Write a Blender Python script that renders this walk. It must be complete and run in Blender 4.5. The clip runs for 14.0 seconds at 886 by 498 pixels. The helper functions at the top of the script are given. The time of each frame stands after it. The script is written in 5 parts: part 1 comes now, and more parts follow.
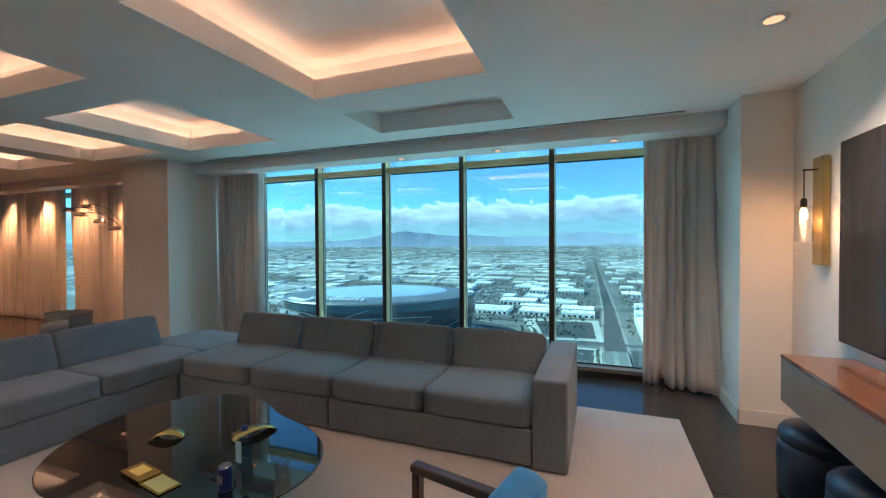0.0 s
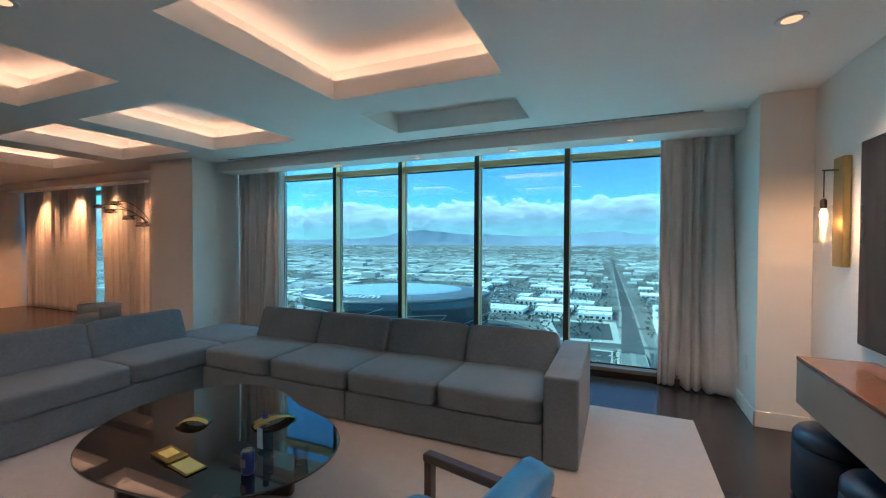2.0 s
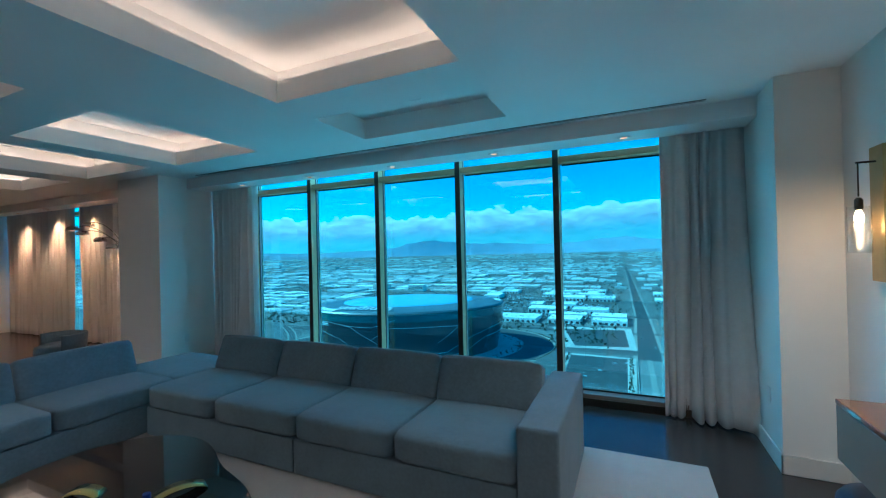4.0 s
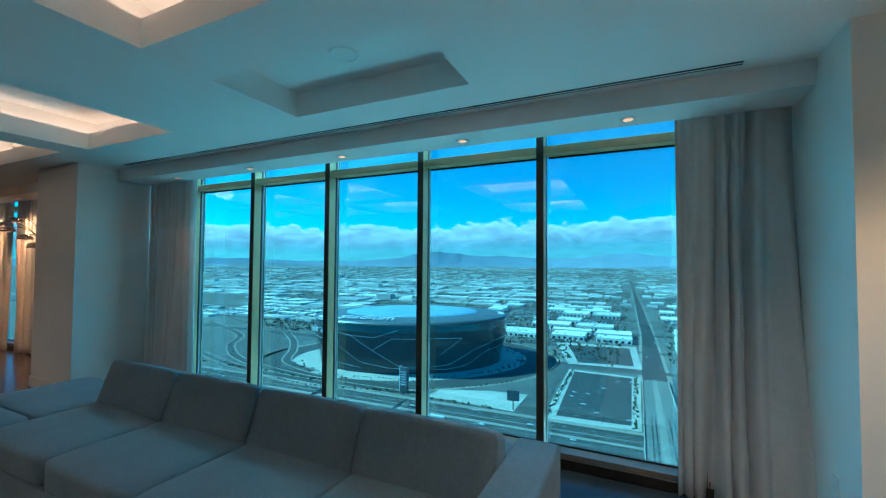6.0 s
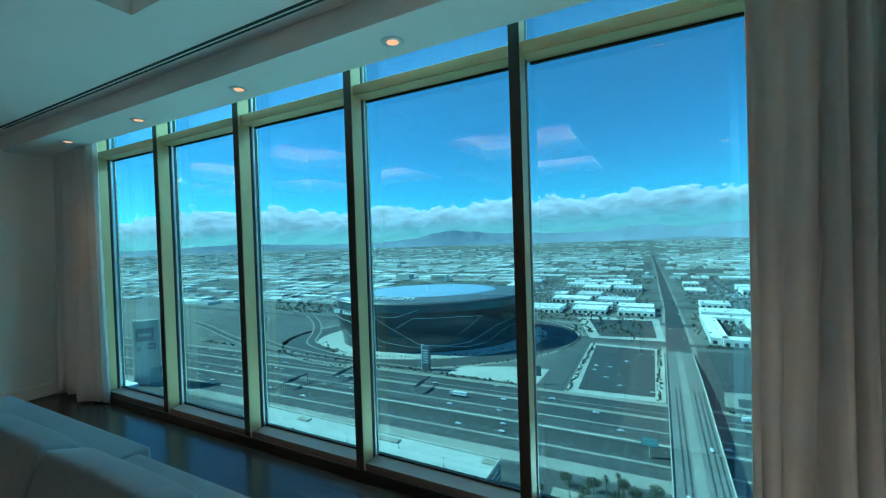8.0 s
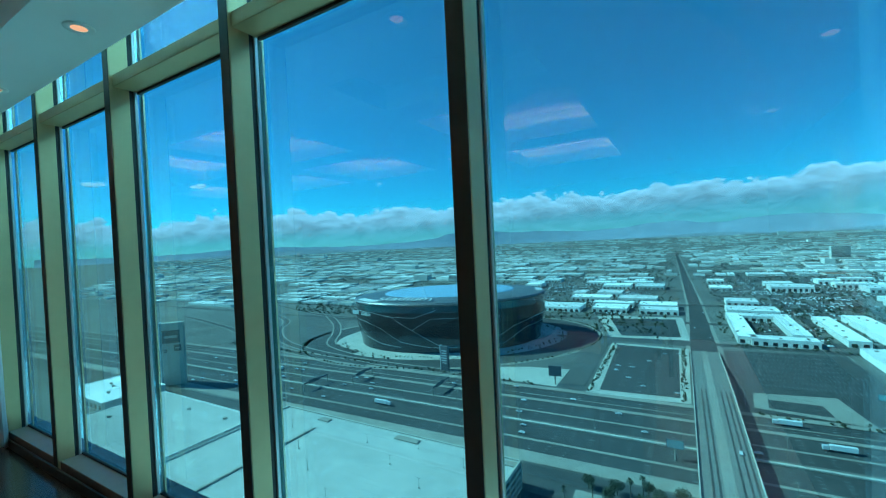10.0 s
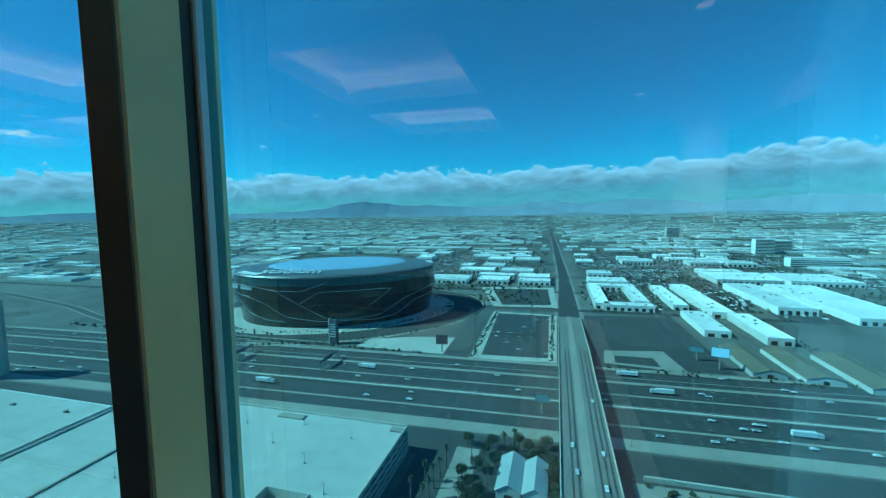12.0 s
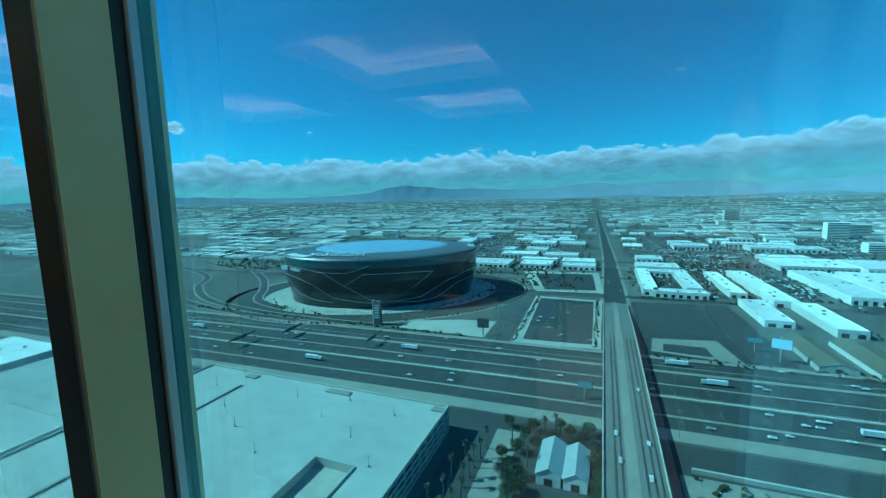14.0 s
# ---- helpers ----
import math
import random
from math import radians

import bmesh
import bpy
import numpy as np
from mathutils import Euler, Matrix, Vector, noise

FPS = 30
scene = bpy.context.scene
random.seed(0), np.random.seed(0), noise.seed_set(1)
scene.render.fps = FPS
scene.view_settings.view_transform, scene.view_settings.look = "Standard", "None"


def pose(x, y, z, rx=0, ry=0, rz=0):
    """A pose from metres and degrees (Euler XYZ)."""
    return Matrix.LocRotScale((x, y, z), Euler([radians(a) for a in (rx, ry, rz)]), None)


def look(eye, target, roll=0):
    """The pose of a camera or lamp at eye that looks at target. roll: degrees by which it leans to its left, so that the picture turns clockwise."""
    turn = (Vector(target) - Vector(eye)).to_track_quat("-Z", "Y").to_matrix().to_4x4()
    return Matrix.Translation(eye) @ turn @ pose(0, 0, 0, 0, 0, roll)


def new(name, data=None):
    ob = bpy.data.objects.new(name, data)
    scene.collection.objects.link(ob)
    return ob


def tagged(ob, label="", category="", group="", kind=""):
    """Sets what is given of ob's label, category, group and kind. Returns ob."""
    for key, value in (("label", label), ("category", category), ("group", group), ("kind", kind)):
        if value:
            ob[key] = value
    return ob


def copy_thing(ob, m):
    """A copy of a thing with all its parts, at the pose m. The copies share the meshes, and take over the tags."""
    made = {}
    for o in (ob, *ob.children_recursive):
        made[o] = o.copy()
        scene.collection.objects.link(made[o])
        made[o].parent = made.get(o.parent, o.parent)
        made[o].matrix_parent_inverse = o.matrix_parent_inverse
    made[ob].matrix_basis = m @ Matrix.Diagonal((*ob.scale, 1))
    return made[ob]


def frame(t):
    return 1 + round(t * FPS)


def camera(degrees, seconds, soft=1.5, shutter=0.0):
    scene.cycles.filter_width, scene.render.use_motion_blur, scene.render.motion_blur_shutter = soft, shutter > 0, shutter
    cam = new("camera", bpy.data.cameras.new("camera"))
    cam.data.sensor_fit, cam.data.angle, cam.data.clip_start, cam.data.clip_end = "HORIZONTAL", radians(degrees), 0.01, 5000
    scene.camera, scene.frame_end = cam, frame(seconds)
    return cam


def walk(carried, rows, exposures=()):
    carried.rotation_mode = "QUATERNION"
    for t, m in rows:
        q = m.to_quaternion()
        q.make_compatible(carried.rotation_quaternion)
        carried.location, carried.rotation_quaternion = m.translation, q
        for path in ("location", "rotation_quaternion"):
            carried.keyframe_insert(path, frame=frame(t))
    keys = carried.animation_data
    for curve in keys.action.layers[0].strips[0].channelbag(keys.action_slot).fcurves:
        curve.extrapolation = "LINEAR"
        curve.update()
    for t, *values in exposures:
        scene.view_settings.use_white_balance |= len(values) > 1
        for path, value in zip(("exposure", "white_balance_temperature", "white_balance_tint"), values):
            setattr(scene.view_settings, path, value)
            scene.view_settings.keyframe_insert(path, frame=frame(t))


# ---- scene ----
cam = camera(94.2, 14.0, 1.15)
PATH = [
    (0, (0.123, 0.545, 1.622), (-0.593, 2.412, 1.589), -0.3),
    (0.5, (0.113, 0.503, 1.625), (-0.605, 2.369, 1.583), -0.7),
    (1, (0.084, 0.466, 1.619), (-0.619, 2.337, 1.542), -0.5),
    (1.5, (0.072, 0.429, 1.614), (-0.629, 2.3, 1.531), -0.3),
    (2, (0.157, 0.488, 1.617), (-0.63, 2.326, 1.578), 0.2),
    (4.5, (0.305, 1.326, 1.683), (-0.522, 3.147, 1.705), -1.5),
    (5, (0.288, 1.564, 1.662), (-0.478, 3.411, 1.711), -1.1),
    (5.5, (0.246, 1.906, 1.688), (-0.477, 3.769, 1.776), -0.3),
    (6, (0.317, 2.218, 1.679), (-0.539, 4.024, 1.745), 0.4),
    (6.5, (0.337, 2.532, 1.65), (-0.488, 4.354, 1.647), 0.6),
    (7, (0.261, 2.9, 1.65), (-0.525, 4.739, 1.644), -0.0),
    (7.5, (0.255, 3.246, 1.624), (-0.608, 5.05, 1.594), -0.9),
    (10, (0.146, 4.614, 1.604), (-0.861, 6.342, 1.573), -2.7),
    (10.5, (0.143, 4.816, 1.612), (-0.714, 6.623, 1.573), -2.7),
    (11, (0.24, 4.977, 1.619), (-0.488, 6.839, 1.57), -1.9),
    (11.5, (0.178, 5.193, 1.618), (-0.355, 7.118, 1.512), -1.7),
    (12, (0.165, 5.315, 1.613), (-0.365, 7.235, 1.434), -0.7),
    (12.5, (0.272, 5.385, 1.61), (-0.338, 7.275, 1.373), -0.3),
    (13, (0.287, 5.401, 1.612), (-0.402, 7.257, 1.331), -0.7),
    (13.5, (0.306, 5.4, 1.623), (-0.426, 7.243, 1.358), -1.3),
    (14, (0.342, 5.393, 1.633), (-0.379, 7.241, 1.378), -1.1),
]
EXPOSURES = [(0, 1.5, 8400, 36), (2.2, 1.42, 7600, 31), (4.3, 1.15, 5300, 5), (5.8, 1.15, 5800, 7), (6.6, 1.15, 7100, 12), (7.7, 1.1, 7400, 12), (9.8, 0.8, 7000, 8), (14, 0.6, 7000, 8)]
walk(cam, [(t, look(eye, target, roll)) for t, eye, target, roll in PATH], EXPOSURES)

# ---- world, sun and large lights ----
world = bpy.data.worlds.new("sky")
scene.world = world
world.use_nodes = True
wn = world.node_tree
sky = wn.nodes.new("ShaderNodeTexSky")
sky.sky_type, sky.sun_disc = "NISHITA", False
sky.sun_elevation, sky.sun_rotation, sky.air_density, sky.dust_density, sky.ozone_density = radians(42), radians(255), 0.72, 0.0, 4.0
azure = wn.nodes.new("ShaderNodeMix")
azure.data_type, azure.blend_type = "RGBA", "MULTIPLY"
azure.inputs[0].default_value, azure.inputs[7].default_value = 1.0, (0.10, 1.0, 1.0, 1)
wn.links.new(sky.outputs[0], azure.inputs[6])
wn.links.new(azure.outputs[2], wn.nodes["Background"].inputs[0])
wn.nodes["Background"].inputs[1].default_value = 0.115
sun = new("sun", bpy.data.lights.new("sun", "SUN"))
sun.data.energy, sun.data.angle, sun.data.color = 5.0, radians(0.5), (1.0, 0.91, 0.80)
sun.matrix_world = look((-400, -110, 370), (0, 0, 0))

def window_fill_lamp(name, watts, colour, height, eye, target):
    """Added unseen fill lamp outside the window wall, for sky or sunlit ground light."""
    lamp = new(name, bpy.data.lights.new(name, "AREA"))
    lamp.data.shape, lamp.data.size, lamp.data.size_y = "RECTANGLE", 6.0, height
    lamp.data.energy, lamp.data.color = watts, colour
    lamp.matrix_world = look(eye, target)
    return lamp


window_fill_lamp("sky_fill_lamp", 195, (0.85, 0.96, 1.0), 1.2, (-2.3, 7.0, 4.3), (-2.3, 4.0, 0.6))
window_fill_lamp("ground_fill_lamp", 62, (0.95, 1.0, 0.98), 1.4, (-2.3, 6.75, -0.7), (-2.3, 3.6, 2.9))

G = -140.0          # street level under the tower room
CEIL = 2.895        # ceiling of the room
SOFFIT = 2.74       # underside of the curtain soffit
GLASS = 5.92        # plane of the window glass


# ---- materials ----
def mat(name, color, rough=0.6, metal=0.0, vary=0.15, scale=8.0, bump=0.0, fine=0.0, spec=None, island=0.0, coat=0.0, sheen=0.0, stretch=(1, 1, 1)):
    """A surface with variation at two scales, in metres, and a fine relief."""
    m = bpy.data.materials.new(name)
    m.use_nodes = True
    t = m.node_tree
    b = t.nodes["Principled BSDF"]
    b.inputs["Roughness"].default_value, b.inputs["Metallic"].default_value = rough, metal
    b.inputs["Coat Weight"].default_value, b.inputs["Sheen Weight"].default_value = coat, sheen
    if spec is not None:
        b.inputs["Specular IOR Level"].default_value = spec
    co = t.nodes.new("ShaderNodeTexCoord")
    mp = t.nodes.new("ShaderNodeMapping")
    mp.inputs["Scale"].default_value = stretch
    t.links.new(co.outputs["Object"], mp.inputs[0])
    n1, n2 = t.nodes.new("ShaderNodeTexNoise"), t.nodes.new("ShaderNodeTexNoise")
    n1.inputs["Scale"].default_value, n1.inputs["Detail"].default_value = scale, 5
    n2.inputs["Scale"].default_value, n2.inputs["Detail"].default_value = scale * 0.13, 3
    add = t.nodes.new("ShaderNodeMath")
    add.operation = "ADD"
    for n in (n1, n2):
        t.links.new(mp.outputs[0], n.inputs["Vector"])
    t.links.new(n1.outputs[0], add.inputs[0])
    t.links.new(n2.outputs[0], add.inputs[1])
    ramp = t.nodes.new("ShaderNodeMapRange")
    ramp.inputs["From Min"].default_value, ramp.inputs["From Max"].default_value = 0.6, 1.4
    ramp.inputs["To Min"].default_value, ramp.inputs["To Max"].default_value = 1 - vary, 1 + vary
    t.links.new(add.outputs[0], ramp.inputs["Value"])
    mul = t.nodes.new("ShaderNodeMix")
    mul.data_type, mul.blend_type = "RGBA", "MULTIPLY"
    mul.inputs[0].default_value = 1.0
    mul.inputs[6].default_value = (*color, 1)
    t.links.new(ramp.outputs[0], mul.inputs[7])
    last = mul.outputs[2]
    if island:
        info, geo = t.nodes.new("ShaderNodeObjectInfo"), t.nodes.new("ShaderNodeNewGeometry")
        s = t.nodes.new("ShaderNodeMath")
        s.operation = "ADD"
        t.links.new(info.outputs["Random"], s.inputs[0])
        t.links.new(geo.outputs["Random Per Island"], s.inputs[1])
        r2 = t.nodes.new("ShaderNodeMapRange")
        r2.inputs["From Max"].default_value = 2.0
        r2.inputs["To Min"].default_value, r2.inputs["To Max"].default_value = 1 - island, 1 + island
        t.links.new(s.outputs[0], r2.inputs["Value"])
        m2 = t.nodes.new("ShaderNodeMix")
        m2.data_type, m2.blend_type = "RGBA", "MULTIPLY"
        m2.inputs[0].default_value = 1.0
        t.links.new(last, m2.inputs[6])
        t.links.new(r2.outputs[0], m2.inputs[7])
        last = m2.outputs[2]
    t.links.new(last, b.inputs["Base Color"])
    if bump:
        bp, nf = t.nodes.new("ShaderNodeBump"), t.nodes.new("ShaderNodeTexNoise")
        nf.inputs["Scale"].default_value, nf.inputs["Detail"].default_value = fine or scale * 6, 3
        t.links.new(mp.outputs[0], nf.inputs["Vector"])
        t.links.new(nf.outputs[0], bp.inputs["Height"])
        bp.inputs["Strength"].default_value, bp.inputs["Distance"].default_value = bump, 0.01
        t.links.new(bp.outputs[0], b.inputs["Normal"])
    return m


def glow(name, color, strength):
    m = bpy.data.materials.new(name)
    m.use_nodes = True
    t = m.node_tree
    t.nodes.clear()
    e, o = t.nodes.new("ShaderNodeEmission"), t.nodes.new("ShaderNodeOutputMaterial")
    e.inputs[0].default_value, e.inputs[1].default_value = (*color, 1), strength
    t.links.new(e.outputs[0], o.inputs[0])
    return m


def clear(name, tint, ior=1.5):
    """Flat glass: a tinted see-through sheet with a mirror gloss by Fresnel."""
    m = bpy.data.materials.new(name)
    m.use_nodes = True
    t = m.node_tree
    t.nodes.clear()
    tr, gl, mix = t.nodes.new("ShaderNodeBsdfTransparent"), t.nodes.new("ShaderNodeBsdfGlossy"), t.nodes.new("ShaderNodeMixShader")
    lw, o = t.nodes.new("ShaderNodeLayerWeight"), t.nodes.new("ShaderNodeOutputMaterial")
    lw.inputs[0].default_value = 0.5
    power, scale = t.nodes.new("ShaderNodeMath"), t.nodes.new("ShaderNodeMath")
    power.operation, scale.operation = "POWER", "MULTIPLY_ADD"
    power.inputs[1].default_value = 5.0
    base = ((ior - 1) / (ior + 1)) ** 2
    scale.inputs[1].default_value, scale.inputs[2].default_value = 1 - base, base
    tr.inputs[0].default_value = (*tint, 1)
    gl.inputs["Roughness"].default_value = 0.0
    t.links.new(lw.outputs["Facing"], power.inputs[0])
    t.links.new(power.outputs[0], scale.inputs[0])
    t.links.new(scale.outputs[0], mix.inputs[0])
    t.links.new(tr.outputs[0], mix.inputs[1])
    t.links.new(gl.outputs[0], mix.inputs[2])
    t.links.new(mix.outputs[0], o.inputs[0])
    return m


def cloth(name, color, through_light=0.3):
    """Curtain fabric that lets some daylight through."""
    m = mat(name, color, 0.85, vary=0.07, scale=30, bump=0.15, fine=600, sheen=0.2)
    t = m.node_tree
    b, o = t.nodes["Principled BSDF"], t.nodes["Material Output"]
    tl, mix = t.nodes.new("ShaderNodeBsdfTranslucent"), t.nodes.new("ShaderNodeMixShader")
    tl.inputs[0].default_value = (*color, 1)
    mix.inputs[0].default_value = through_light
    t.links.new(b.outputs[0], mix.inputs[1])
    t.links.new(tl.outputs[0], mix.inputs[2])
    t.links.new(mix.outputs[0], o.inputs[0])
    return m


def planks(name, color):
    """Dark stained boards with narrow joints."""
    m = mat(name, color, 0.21, vary=0.35, scale=6, bump=0.05, fine=60, stretch=(0.15, 2.0, 1))
    t = m.node_tree
    b = t.nodes["Principled BSDF"]
    src = b.inputs["Base Color"].links[0].from_socket
    co, br, mul = t.nodes.new("ShaderNodeTexCoord"), t.nodes.new("ShaderNodeTexBrick"), t.nodes.new("ShaderNodeMix")
    br.inputs["Scale"].default_value = 1.0
    br.inputs["Brick Width"].default_value, br.inputs["Row Height"].default_value, br.inputs["Mortar Size"].default_value = 1.8, 0.16, 0.003
    br.inputs["Color1"].default_value, br.inputs["Color2"].default_value, br.inputs["Mortar"].default_value = (1, 1, 1, 1), (0.7, 0.7, 0.7, 1), (0.3, 0.3, 0.3, 1)
    t.links.new(co.outputs["Object"], br.inputs[0])
    mul.data_type, mul.blend_type = "RGBA", "MULTIPLY"
    mul.inputs[0].default_value = 1.0
    t.links.new(src, mul.inputs[6])
    t.links.new(br.outputs["Color"], mul.inputs[7])
    t.links.new(mul.outputs[2], b.inputs["Base Color"])
    return m


M_WALL = mat("wall_paint", (0.83, 0.81, 0.77), 0.7, vary=0.03, scale=3, bump=0.05, fine=250)
M_CEIL = mat("ceiling_paint", (0.86, 0.85, 0.83), 0.75, vary=0.03, scale=2, bump=0.04, fine=250)
M_TRIM = mat("trim_paint", (0.80, 0.77, 0.72), 0.4, vary=0.03, scale=5)
M_FLOOR = planks("dark_wood_floor", (0.046, 0.038, 0.036))
M_RUG = mat("rug_wool", (0.39, 0.345, 0.315), 0.95, vary=0.08, scale=14, bump=0.5, fine=260, sheen=0.3)
M_CURTAIN = cloth("curtain_fabric", (0.70, 0.67, 0.64), 0.16)
M_SHEER = cloth("sheer_fabric", (0.75, 0.75, 0.74), 0.6)
M_METAL = mat("champagne_aluminium", (0.58, 0.40, 0.215), 0.45, 0.3, vary=0.06, scale=12)
M_SILL = mat("sill_bronze", (0.22, 0.18, 0.155), 0.45, 0.2, vary=0.12, scale=9)
M_DARK = mat("black_gasket", (0.015, 0.016, 0.017), 0.6, vary=0.1)
# mullion front faces: backlit shade put into a near-black metal colour
M_FRONT_SHADE = mat("shaded_front_bronze", (0.05, 0.040, 0.028), 0.5, vary=0.15, scale=12)
M_ALU = mat("outer_cap_aluminium", (0.45, 0.47, 0.48), 0.4, 0.5, vary=0.06)
M_GLASS = clear("tinted_glass", (0.43, 0.86, 0.98), 2.2)
M_CLEAR = clear("clear_glass", (0.97, 0.98, 0.98), 1.45)
M_SOFA = mat("sofa_weave", (0.135, 0.187, 0.218), 0.9, vary=0.16, scale=40, bump=0.45, fine=520, sheen=0.15)
M_SOFAB = mat("sofa_plinth", (0.02, 0.02, 0.02), 0.7)
M_BLUE = mat("navy_leather", (0.004, 0.18, 0.40), 0.3, vary=0.15, scale=14, bump=0.2, fine=160, coat=0.2)
M_NAVY = mat("dark_navy_leather", (0.004, 0.022, 0.055), 0.35, vary=0.15, scale=14, bump=0.2, fine=160, coat=0.2)
M_WALNUT = mat("dark_walnut", (0.055, 0.034, 0.024), 0.32, vary=0.35, scale=8, bump=0.06, stretch=(0.3, 6, 6), coat=0.3)
M_TABLE = mat("black_glass_top", (0.006, 0.006, 0.007), 0.03, vary=0.05, spec=0.9, coat=0.6)
M_TOP = mat("console_wood", (0.20, 0.085, 0.045), 0.25, vary=0.3, scale=6, stretch=(4, 0.4, 4), coat=0.4)
M_CONS = mat("console_lacquer", (0.30, 0.265, 0.21), 0.45, vary=0.08, scale=5)
M_BRASS = mat("aged_brass", (0.42, 0.31, 0.14), 0.34, 0.9, vary=0.15, scale=10)
M_BRONZE = mat("dark_bronze", (0.06, 0.05, 0.04), 0.35, 0.8)
M_GOLD = mat("polished_gold", (0.62, 0.47, 0.18), 0.2, 1.0, vary=0.12, scale=16)
M_CHROME = mat("chrome", (0.55, 0.55, 0.56), 0.12, 1.0, vary=0.04)
M_SCREEN = mat("dark_screen", (0.05, 0.05, 0.052), 0.07, vary=0.05, coat=0.3)
M_LED = glow("warm_led", (1.0, 0.70, 0.51), 2.5)
M_LAMP = glow("lamp_disc", (1.0, 0.56, 0.36), 0.5)
M_BULB = glow("bulb_filament", (1.0, 0.66, 0.36), 7.0)
M_WHITE = mat("white_plastic", (0.78, 0.77, 0.75), 0.5, vary=0.03)


# ---- mesh helpers ----
def box(bm, x0, x1, y0, y1, z0, z1, bevel=0.0, seg=2):
    made = bmesh.ops.create_cube(bm, size=1.0)["verts"]
    for v in made:
        v.co = Vector((x0 + (v.co.x + 0.5) * (x1 - x0), y0 + (v.co.y + 0.5) * (y1 - y0), z0 + (v.co.z + 0.5) * (z1 - z0)))
    if bevel:
        edges = list({e for v in made for e in v.link_edges})
        bmesh.ops.bevel(bm, geom=edges, offset=bevel, segments=seg, affect="EDGES", profile=0.5)
    return bm


def boxm(*args, **kw):
    return box(bmesh.new(), *args, **kw)


def tube(bm, a, b, r0, r1=None, n=16, caps=True):
    a, b = Vector(a), Vector(b)
    d = b - a
    m = Matrix.Translation((a + b) / 2) @ d.to_track_quat("Z", "Y").to_matrix().to_4x4()
    bmesh.ops.create_cone(bm, cap_ends=caps, segments=n, radius1=r0, radius2=r0 if r1 is None else r1, depth=d.length, matrix=m)
    return bm


def lathe(bm, profile, centre=(0, 0, 0), n=32):
    """A turned shape from (radius, height) pairs."""
    rings = []
    for r, z in profile:
        rings.append([bm.verts.new((centre[0] + r * math.cos(2 * math.pi * i / n), centre[1] + r * math.sin(2 * math.pi * i / n), centre[2] + z)) for i in range(n)])
    for a, b in zip(rings, rings[1:]):
        for i in range(n):
            bm.faces.new((a[i], a[(i + 1) % n], b[(i + 1) % n], b[i]))
    bm.faces.new(list(reversed(rings[0])))
    bm.faces.new(rings[-1])
    return bm


def pillow(w, d, h, power=7.0, puff=0.02, cuts=9):
    """A stuffed cushion: a box with soft edges and a slight crown, centred."""
    bm = bmesh.new()
    bmesh.ops.create_cube(bm, size=2.0)
    bmesh.ops.subdivide_edges(bm, edges=bm.edges[:], cuts=cuts, use_grid_fill=True)
    for v in bm.verts:
        p = v.co
        big = max(abs(c) for c in p)
        norm = sum(abs(c) ** power for c in p) ** (1 / power)
        q = p * (big / norm)
        crown = (1 - q.x ** 2) * (1 - q.y ** 2)
        wob = 0.004 * noise.noise(Vector((q.x * 2.3 + w, q.y * 2.1 + d, q.z)))
        v.co = Vector((q.x * w / 2, q.y * d / 2, q.z * (h / 2 + puff * crown) + wob))
    return bm


def sweep(points, radius, n=8):
    bm = bmesh.new()
    for a, b in zip(points, points[1:]):
        tube(bm, a, b, radius, n=n)
    return bm


def part(name, bm, material, parent=None, label="", smooth=False, category="", group="", kind=""):
    me = bpy.data.meshes.new(name)
    bmesh.ops.recalc_face_normals(bm, faces=bm.faces[:])
    if smooth:
        for f in bm.faces:
            f.smooth = True
    bm.to_mesh(me)
    bm.free()
    me.materials.append(material)
    ob = new(name, me)
    ob.parent = parent
    return tagged(ob, label, category, group, kind)


def thing(name, label, category, group="", at=(0, 0, 0), turn=0.0, kind=""):
    ob = new(name)
    ob.matrix_basis = pose(*at, 0, 0, turn)
    ob.empty_display_size = 0.2
    return tagged(ob, label, category, group, kind)


def setting(name, bm, material, label="", smooth=False):
    return part(name, bm, material, None, label, smooth, kind="structure")


# ---- the room's shell ----
X0, X1, Y0 = -13.2, 1.65, -3.2
setting("floor", boxm(X0 - 0.2, X1 + 0.2, Y0 - 0.2, GLASS + 0.2, -0.3, 0.0), M_FLOOR, "dark stained wooden plank floor")
setting("wall_east", boxm(X1, X1 + 0.2, Y0, GLASS + 0.2, 0, 3.4), M_WALL, "smooth off-white painted wall")
setting("wall_west", boxm(X0 - 0.2, X0, Y0, GLASS + 0.2, 0, 3.4), M_WALL, "smooth off-white painted wall")
setting("wall_south", boxm(X0 - 0.2, X1 + 0.2, Y0 - 0.2, Y0, 0, 3.4), M_WALL, "smooth off-white painted wall")
setting("column_east", boxm(1.27, X1 - 0.003, 4.87, GLASS - 0.1, 0, CEIL), M_WALL, "off-white painted corner column")
setting("column_west", boxm(-7.0, -5.98, 4.87, GLASS - 0.1, 0, CEIL), M_WALL, "off-white painted column between the windows")
bm = bmesh.new()
for x0, x1, y0, y1 in ((1.255, 1.648, 4.855, 4.87), (1.255, 1.27, 4.855, GLASS - 0.1), (1.635, 1.65, Y0, 4.853), (-7.015, -5.965, 4.855, 4.87), (-5.98, -5.965, 4.87, GLASS - 0.1), (-7.015, -7.0, 4.87, GLASS - 0.1)):
    box(bm, x0, x1, y0, y1, 0, 0.14, 0.004, 1)
setting("baseboard", bm, M_TRIM, "tall white painted baseboard")

